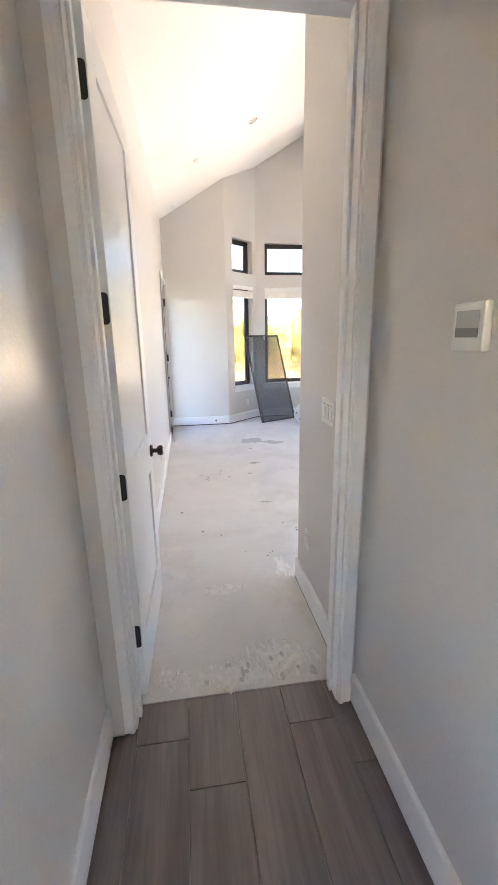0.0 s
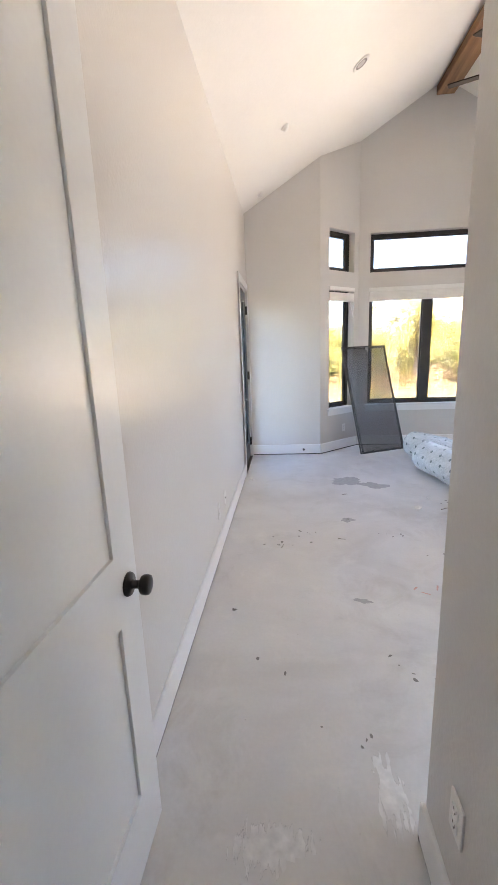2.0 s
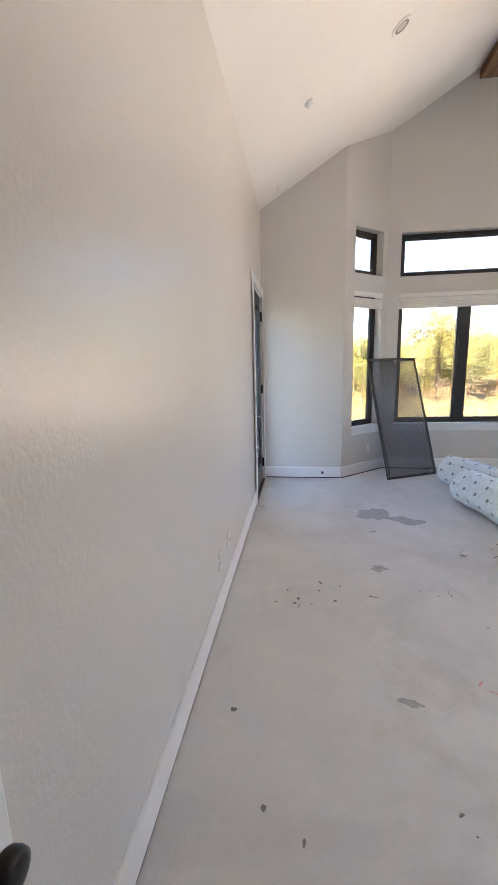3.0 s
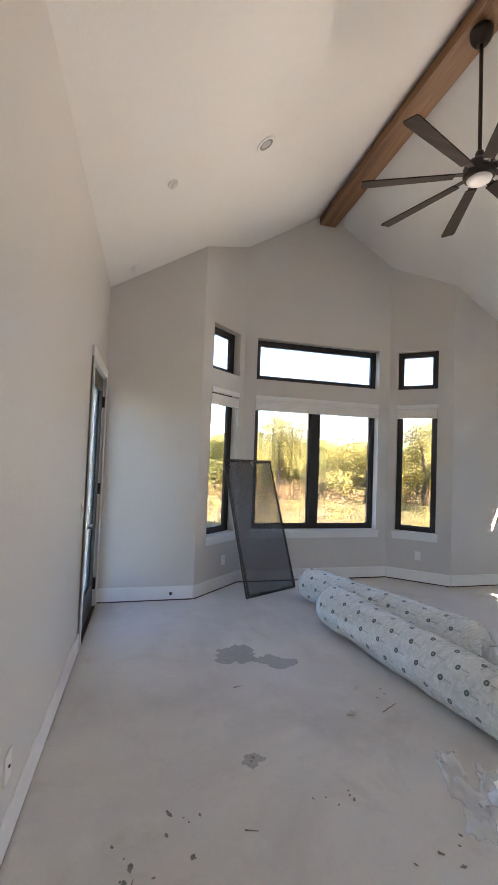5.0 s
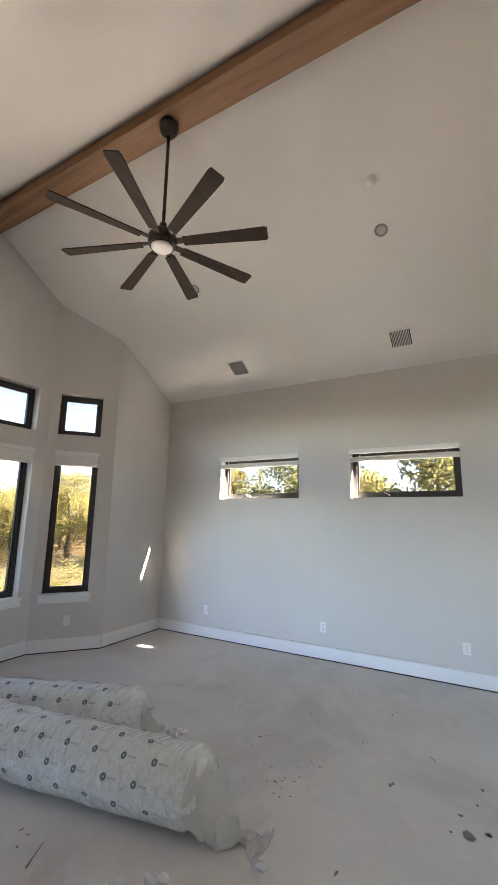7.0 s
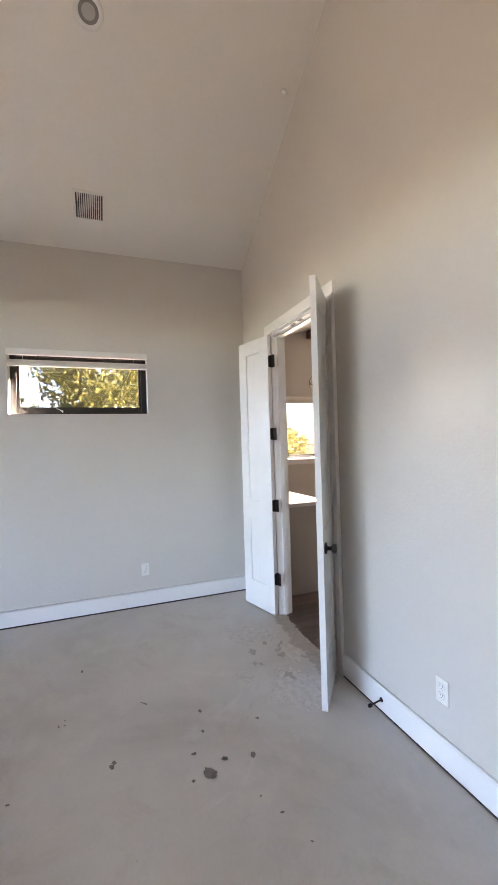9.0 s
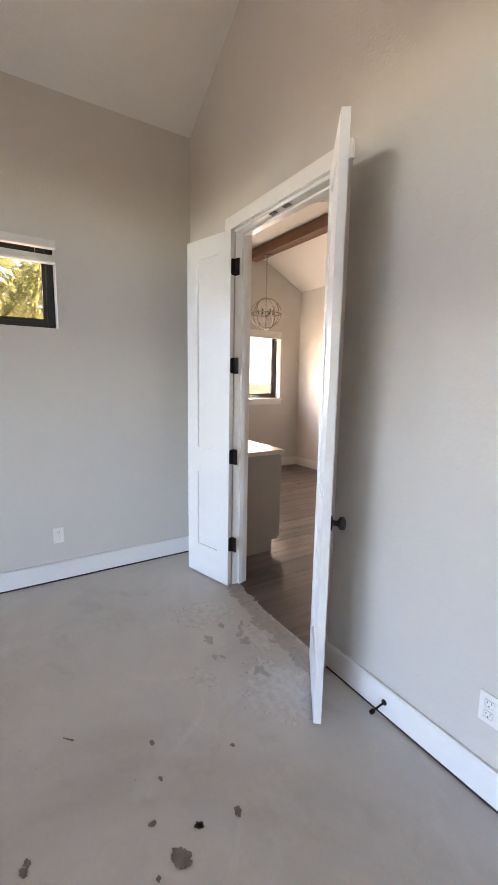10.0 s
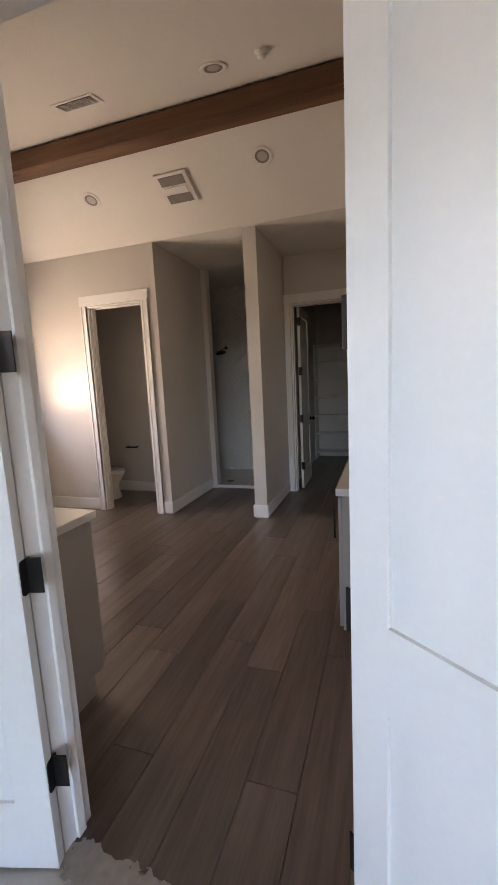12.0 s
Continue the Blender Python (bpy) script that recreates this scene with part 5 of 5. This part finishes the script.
CHROME = surface("polished_nickel", (0.40, 0.38, 0.355), 0.18, metal=1.0, vary=0.05, scale=10)
CRYSTAL = surface("cut_crystal", (0.75, 0.76, 0.78), 0.05, metal=0.35, vary=0.05, scale=10)
ch = thing("orb_chandelier", (7.40, 0.45, 2.52), "round nickel orb chandelier with hanging crystals", "chandelier")
part("canopy", lathe([(0, 0.855), (0.06, 0.855), (0.06, 0.841), (0.03, 0.821), (0.01, 0.811), (0, 0.811)]), CHROME, ch, smooth=True)
bm = bmesh.new()
for k in range(21):
    z = 0.25 + k * 0.0275
    own = bmesh.new()
    m = Matrix.Translation((0, 0, z)) @ Matrix.Rotation(radians(90 * (k % 2)), 4, "Z") @ Matrix.Rotation(radians(90), 4, "X")
    for q in range(10):
        a0, a1 = 2 * math.pi * q / 10, 2 * math.pi * (q + 1) / 10
        rod(m @ Vector((0.011 * math.cos(a0), 0.018 * math.sin(a0), 0)), m @ Vector((0.011 * math.cos(a1), 0.018 * math.sin(a1), 0)), 0.0022, own, seg=5)
    merge(bm, own)
part("chain", bm, CHROME, ch)


def hoop(r, m, thick=0.006, seg=48):
    bm = bmesh.new()
    pr = [[bm.verts.new(m @ Vector(((r + thick * math.cos(b)) * math.cos(a), (r + thick * math.cos(b)) * math.sin(a), thick * 1.6 * math.sin(b)))) for b in (2 * math.pi * j / 6 for j in range(6))] for a in (2 * math.pi * k / seg for k in range(seg))]
    for k in range(seg):
        p, q = pr[k], pr[(k + 1) % seg]
        for j in range(6):
            bm.faces.new((p[j], p[(j + 1) % 6], q[(j + 1) % 6], q[j]))
    return bm


for tilt, spin in ((90, 20), (90, 110), (0, 0), (55, 60)):
    part("hoop", hoop(0.235 if tilt != 0 else 0.225, Matrix.Rotation(radians(spin), 4, "Z") @ Matrix.Rotation(radians(tilt), 4, "X")), CHROME, ch, smooth=True)
part("stem", rod((0, 0, -0.235), (0, 0, 0.24), 0.007, seg=10), CHROME, ch)
for k in range(6):
    a = 2 * math.pi * k / 6
    arm = part("arm", rod((0, 0, -0.02), (0.11 * math.cos(a), 0.11 * math.sin(a), -0.01), 0.005, seg=8), CHROME, ch)
    bm = rod((0.11 * math.cos(a), 0.11 * math.sin(a), -0.015), (0.11 * math.cos(a), 0.11 * math.sin(a), 0.06), 0.009, seg=10)
    part("candle_sleeve", bm, BLACKM, arm)
for k in range(46):
    a, z = random.uniform(0, 2 * math.pi), random.uniform(-0.16, 0.12)
    r = random.uniform(0.03, 0.145) * math.sqrt(max(0.1, 1 - (z / 0.2) ** 2))
    bm = bmesh.new()
    bmesh.ops.create_icosphere(bm, subdivisions=1, radius=0.012)
    bmesh.ops.transform(bm, matrix=Matrix.Translation((r * math.cos(a), r * math.sin(a), z)) @ Matrix.Diagonal((1, 1, 2.0, 1)), verts=bm.verts)
    part("crystal", bm, CRYSTAL, ch)

# toilet, facing west from the east wall
PORC = surface("white_porcelain", (0.80, 0.80, 0.78), 0.12, vary=0.01)
t = thing("toilet", (7.53, -1.06, 0), "white porcelain toilet in the small dark room", "toilet")
bm = lathe([(0, 0.02), (0.12, 0.0), (0.13, 0.02), (0.11, 0.12), (0.12, 0.22), (0.18, 0.34), (0.19, 0.385), (0.165, 0.39), (0.13, 0.33), (0.0, 0.26)], m=Matrix.Translation((-0.42, 0, 0)) @ Matrix.Diagonal((1.3, 1, 1, 1)))
part("bowl", bm, PORC, t, smooth=True)
part("pedestal", box(-0.40, 0.06, -0.11, 0.11, 0.0, 0.34, bevel=0.04), PORC, t)
part("seat", lathe([(0.11, 0.39), (0.19, 0.39), (0.196, 0.40), (0.19, 0.412), (0.11, 0.41)], m=Matrix.Translation((-0.41, 0, 0)) @ Matrix.Diagonal((1.28, 1, 1, 1))), PORC, t, smooth=True)
part("tank", box(0.06, 0.26, -0.21, 0.21, 0.36, 0.72, bevel=0.02), PORC, t)
part("tank_lid", box(0.05, 0.27, -0.22, 0.22, 0.721, 0.755, bevel=0.01), PORC, t)
e = thing("paper_holder", (6.93, -1.45, 0.655), "black toilet paper holder on the wall", "paper holder")
for x in (-0.07, 0.07):
    part("post", rod((x, 0, 0), (x, 0.06, 0), 0.011, seg=12), BLACKM, e)
part("bar", rod((-0.085, 0.055, 0), (0.085, 0.055, 0), 0.012, seg=12), BLACKM, e)
# shower
tagged(part("shower_pan", box(4.86, BE - 0.02, -3.0, -1.92, -0.011, 0.012, bevel=0.004), STONE), "white shower floor", "shower floor", kind="structure")
tagged(part("shower_curb", box(4.857, 5.80, -1.92, -1.79, 0.0, 0.045, bevel=0.006), STONE), "low white shower curb", "shower curb", kind="structure")
e = thing("shower_drain", (5.74, -2.15, 0.012), "small dark square drain in the shower floor", "drain")
part("grate", box(-0.05, 0.05, -0.05, 0.05, 0.0, 0.003, bevel=0.001), BLACKM, e)
e = thing("wall_shower", (6.02, -3.0, 2.08), "black round shower head on a short arm", "shower")
part("flange", lathe([(0, 0), (0.03, 0), (0.028, 0.008), (0, 0.01)], m=Matrix.Rotation(radians(-90), 4, "X")), BLACKM, e)
part("arm", rod((0, 0, 0), (0.02, 0.15, -0.035), 0.0095, seg=12), BLACKM, e)
part("head", lathe([(0, 0.0), (0.085, 0.0), (0.088, 0.008), (0.06, 0.028), (0.018, 0.045), (0, 0.05)], m=Matrix.Translation((0.025, 0.185, -0.095)) @ Matrix.Rotation(radians(-25), 4, "X")), BLACKM, e, smooth=True)
# closet shelving
e = thing("closet_shelf_tower", (4.28, -4.2, 0), "white built-in closet shelves, empty", "closet shelves")
for x in (-0.45, 0.43):
    part("side_panel", box(x, x + 0.02, -0.19, 0.19, 0, 2.1, bevel=0.002), TRIM, e)
part("back_panel", box(-0.43, 0.43, -0.19, -0.18, 0.0, 2.1), TRIM, e)
for z in (0.12, 0.47, 0.80, 1.13, 1.46, 1.80, 2.08):
    part("shelf", box(-0.43, 0.43, -0.18, 0.19, z, z + 0.02, bevel=0.002), TRIM, e)


# ---- outdoors ----
GRASS = surface("dry_autumn_grass", (0.27, 0.195, 0.085), 0.95, vary=0.5, scale=0.35, grain=0.4, bump=0.8, bump_scale=6)
bm = bmesh.new()
N = 60
def ground_z(x, y):
    far = max(0.0, math.hypot(x - 2.5, y - 3) - 12)
    return -0.32 - 0.004 * far + 0.25 * noise.noise(Vector((x * 0.05, y * 0.05, 2))) * min(1, far / 15)
xs = [math.copysign(abs(k / 30) ** 3.2 * 900, k) + 2.5 for k in range(-30, 31)]
grid = [[bm.verts.new((x, y + 0.5, ground_z(x, y))) for x in xs] for y in xs]
for i in range(len(xs) - 1):
    for j in range(len(xs) - 1):
        bm.faces.new((grid[i][j], grid[i][j + 1], grid[i + 1][j + 1], grid[i + 1][j]))
tagged(part("ground", bm, GRASS, smooth=True), "dry tan grass sloping away from the house", "ground", kind="structure")

BARK = surface("grey_bark", (0.11, 0.085, 0.065), 0.95, vary=0.3, scale=8, bump=0.9, bump_scale=25, stretch=(1, 1, 0.3))
LEAF_A = leaves("yellow_oak_leaves", (0.28, 0.24, 0.06), (0.68, 0.59, 0.21))
LEAF_B = leaves("olive_juniper_leaves", (0.16, 0.16, 0.05), (0.46, 0.42, 0.14))
LEAF_C = leaves("rust_brush_leaves", (0.28, 0.18, 0.09), (0.55, 0.37, 0.18))


def leaf_cloud(lumps, count, size, rng):
    """Many small leaf blades scattered through uneven lumps."""
    verts, faces = [], []
    total = sum(l[3] ** 2 for l in lumps)
    for cx, cy, cz, r in lumps:
        for _ in range(int(count * r * r / total)):
            d = Vector((rng.gauss(0, 1), rng.gauss(0, 1), rng.gauss(0, 0.8)))
            d = d.normalized() * r * (rng.random() ** 0.45)
            c = Vector((cx, cy, cz)) + d
            u = Vector((rng.gauss(0, 1), rng.gauss(0, 1), rng.gauss(0, 1))).normalized()
            w = u.orthogonal().normalized()
            s = size * rng.uniform(0.6, 1.4)
            k = len(verts)
            verts += [c - u * s, c - w * s * 0.5, c + u * s, c + w * s * 0.5]
            faces.append((k, k + 1, k + 2, k + 3))
    return verts, faces


def tree(x, y, h, spread, mat, seed, label, count=2200, size=0.11):
    rng = random.Random(seed)
    z0 = ground_z(x, y - 0.5) - 0.05
    e = thing("tree", (x, y, z0), label, "tree", "trees round the house")
    bm = bmesh.new()
    p, r = Vector((0, 0, 0)), 0.035 * h
    tips = []
    for k in range(5):
        q = p + Vector((rng.uniform(-0.06, 0.06) * h, rng.uniform(-0.06, 0.06) * h, h * 0.15))
        rod(p, q, r, bm, seg=8, r2=r * 0.8)
        p, r = q, r * 0.8
        if k >= 1:
            for _ in range(2):
                a = rng.uniform(0, 2 * math.pi)
                t = p + Vector((math.cos(a) * spread * rng.uniform(0.4, 0.8), math.sin(a) * spread * rng.uniform(0.4, 0.8), h * rng.uniform(0.05, 0.2)))
                rod(p, t, r * 0.55, bm, seg=6, r2=r * 0.15)
                tips.append(t)
    part("trunk", bm, BARK, e)
    lumps = [(t.x, t.y, t.z, spread * rng.uniform(0.32, 0.5)) for t in tips] + [(p.x, p.y, p.z, spread * 0.45)]
    lumps += [(rng.gauss(0, spread * 0.5), rng.gauss(0, spread * 0.5), h * rng.uniform(0.04, 0.9), spread * rng.uniform(0.26, 0.45)) for _ in range(9)]
    verts, faces = leaf_cloud(lumps, count, size, rng)
    me = bpy.data.meshes.new("crown")
    me.from_pydata(verts, [], faces)
    me.materials.append(mat)
    o = new("crown", me)
    o.parent = e
    return e


rng = random.Random(5)
kinds = ((LEAF_A, "small yellow-leaved oak standing in dry grass"), (LEAF_B, "olive-green juniper standing in dry grass"))
for k in range(58):
    x = -24 + k * 0.88 + rng.uniform(-1.0, 1.0)
    y = 24 + rng.uniform(-3.0, 8) + abs(x - 3) * 0.12
    m, lab = kinds[0] if rng.random() < 0.62 else kinds[1]
    tree(x, y, rng.uniform(2.2, 3.4), rng.uniform(1.2, 1.9), m, 300 + k, lab, 3800, 0.09)
tree(13.4, 20.5, 4.4, 1.8, LEAF_A, 91, "taller yellow-leaved oak standing near the house", 6500, 0.07)
tree(6.6, 22.5, 4.3, 1.9, LEAF_A, 92, "taller yellow-leaved oak standing near the house", 6500, 0.07)
for k in range(9):
    tree(14 + rng.uniform(-1.5, 4), -1 + k * 2.1 + rng.uniform(-0.6, 0.6), rng.uniform(3.8, 5.2), rng.uniform(1.4, 2.0), kinds[k % 2][0], 120 + k, kinds[k % 2][1], 5500, 0.09)
for k in range(5):
    tree(-9 - 2.5 * k, 17 + 2.2 * k, rng.uniform(2.6, 3.6), 1.5, LEAF_A, 140 + k, kinds[0][1], 4200, 0.07)
# low brush in front of the trees, and the far wood behind them
lumps = [(rng.uniform(-22, 26), rng.uniform(20, 30), -0.1, rng.uniform(0.3, 0.75)) for _ in range(420)]
verts, faces = leaf_cloud(lumps, 30000, 0.07, rng)
me = bpy.data.meshes.new("brush")
me.from_pydata(verts, [], faces)
me.materials.append(LEAF_C)
tagged(new("brush", me), "low rusty brush between the trees", "brush", kind="stuff")
lumps = [(rng.uniform(-16, 20), rng.uniform(13.5, 21), -0.33, rng.uniform(0.12, 0.34)) for _ in range(520)]
verts, faces = leaf_cloud(lumps, 24000, 0.05, rng)
me = bpy.data.meshes.new("dry_grass")
me.from_pydata(verts, [], faces)
me.materials.append(LEAF_A)
tagged(new("dry_grass", me), "tufts of tall yellow grass near the trees", "grass", kind="stuff")
lumps = []
for k in range(950):
    a = rng.uniform(-0.15 * math.pi, 1.15 * math.pi)
    d = rng.uniform(42, 75)
    lumps.append((2.5 + d * math.cos(a), 3 + d * math.sin(a), rng.uniform(-0.2, 2.4) + (d - 42) * 0.06, rng.uniform(1.2, 2.4)))
verts, faces = leaf_cloud(lumps, 110000, 0.36, rng)
me = bpy.data.meshes.new("far_wood")
me.from_pydata(verts, [], faces)
me.materials.append(LEAF_A)
tagged(new("far_wood", me), "far low woods of yellow and olive trees", "woods", kind="stuff")


# ---- plank tile floors ----
def planks(name, x0, x1, y0, y1, phase_x, label, holes=()):
    e = tagged(new(name), label, "floor", kind="structure")
    cache = {}
    w, ln, gap = 0.2, 1.2, 0.003
    i0 = math.floor((x0 - phase_x) / w)
    k = i0
    while phase_x + k * w < x1:
        a, b = max(x0, phase_x + k * w), min(x1, phase_x + (k + 1) * w)
        off = {0: 0.313, 1: -0.095, 2: 0.505}[k % 3]
        j = math.floor((y0 - off) / ln)
        while off + j * ln < y1:
            c, d = max(y0, off + j * ln), min(y1, off + (j + 1) * ln)
            if b - a > 0.01 and d - c > 0.01 and not any(h[0] < (a + b) / 2 < h[1] and h[2] < (c + d) / 2 < h[3] for h in holes):
                key = (round(b - a, 3), round(d - c, 3))
                if key not in cache:
                    bm = box(-(b - a) / 2 + gap / 2, (b - a) / 2 - gap / 2, -(d - c) / 2 + gap / 2, (d - c) / 2 - gap / 2, -0.011, 0, bevel=0.0012)
                    o = part("plank", bm, PLANKM, e)
                    cache[key] = o.data
                else:
                    o = new("plank", cache[key])
                    o.parent = e
                o.location = ((a + b) / 2, (c + d) / 2, 0)
            j += 1
        k += 1
    return e


planks("floor_hall", HX0, HX1, HY0, 1.892, 0.06, "grey-brown wood-look plank tile floor")
planks("floor_bath", BW, BE, -1.78, BN + 0.098, 0.005, "grey-brown wood-look plank tile floor")
planks("floor_closet", 3.0, 4.73, -4.4, -1.78, 0.005, "grey-brown wood-look plank tile floor")
tagged(part("threshold_strip", box(DD[0] + PX + 0.018, DD[1] + PX - 0.018, BN + 0.099, BN + 0.105, -0.01, 0.002), GROUT), "thin pale edge strip between tile and slab", "floor trim", kind="structure")


# ---- herringbone shower tile ----
host = tagged(new("shower_tile"), "pale glazed herringbone wall tile", "wall tile", kind="structure")
tw, n = 0.068, 4
shared = {}
def tile_at(cx, cz, turn):
    if "d" not in shared:
        o = part("tile", box(-tw * n / 2 + 0.003, tw * n / 2 - 0.003, -0.006, 0.006, -tw / 2 + 0.003, tw / 2 - 0.003, bevel=0.0018), TILEM, host)
        shared["d"] = o.data
    else:
        o = new("tile", shared["d"])
        o.parent = host
    o.matrix_world = Matrix.Translation((cx, -3.004 + 0.0012 * random.uniform(-1, 1), cz)) @ Matrix.Rotation(radians(turn), 4, "Y") @ Matrix.Rotation(radians(random.uniform(-0.5, 0.5)), 4, "Z")
c45 = math.sqrt(0.5)
for i in range(-80, 81):
    for j in range(-14, 15):
        for dx, dz, turn in ((n / 2, 0.5, 0), (n + 0.5, 1 - n / 2, 90)):
            u, v = (i + j * n + dx) * tw, (i - j * n + dz) * tw
            px, pz = 5.85 + (u - v) * c45, 1.4 + (u + v) * c45
            if 5.33 < px < 6.62 and -0.05 < pz < 3.08:
                tile_at(px, pz, turn - 45)
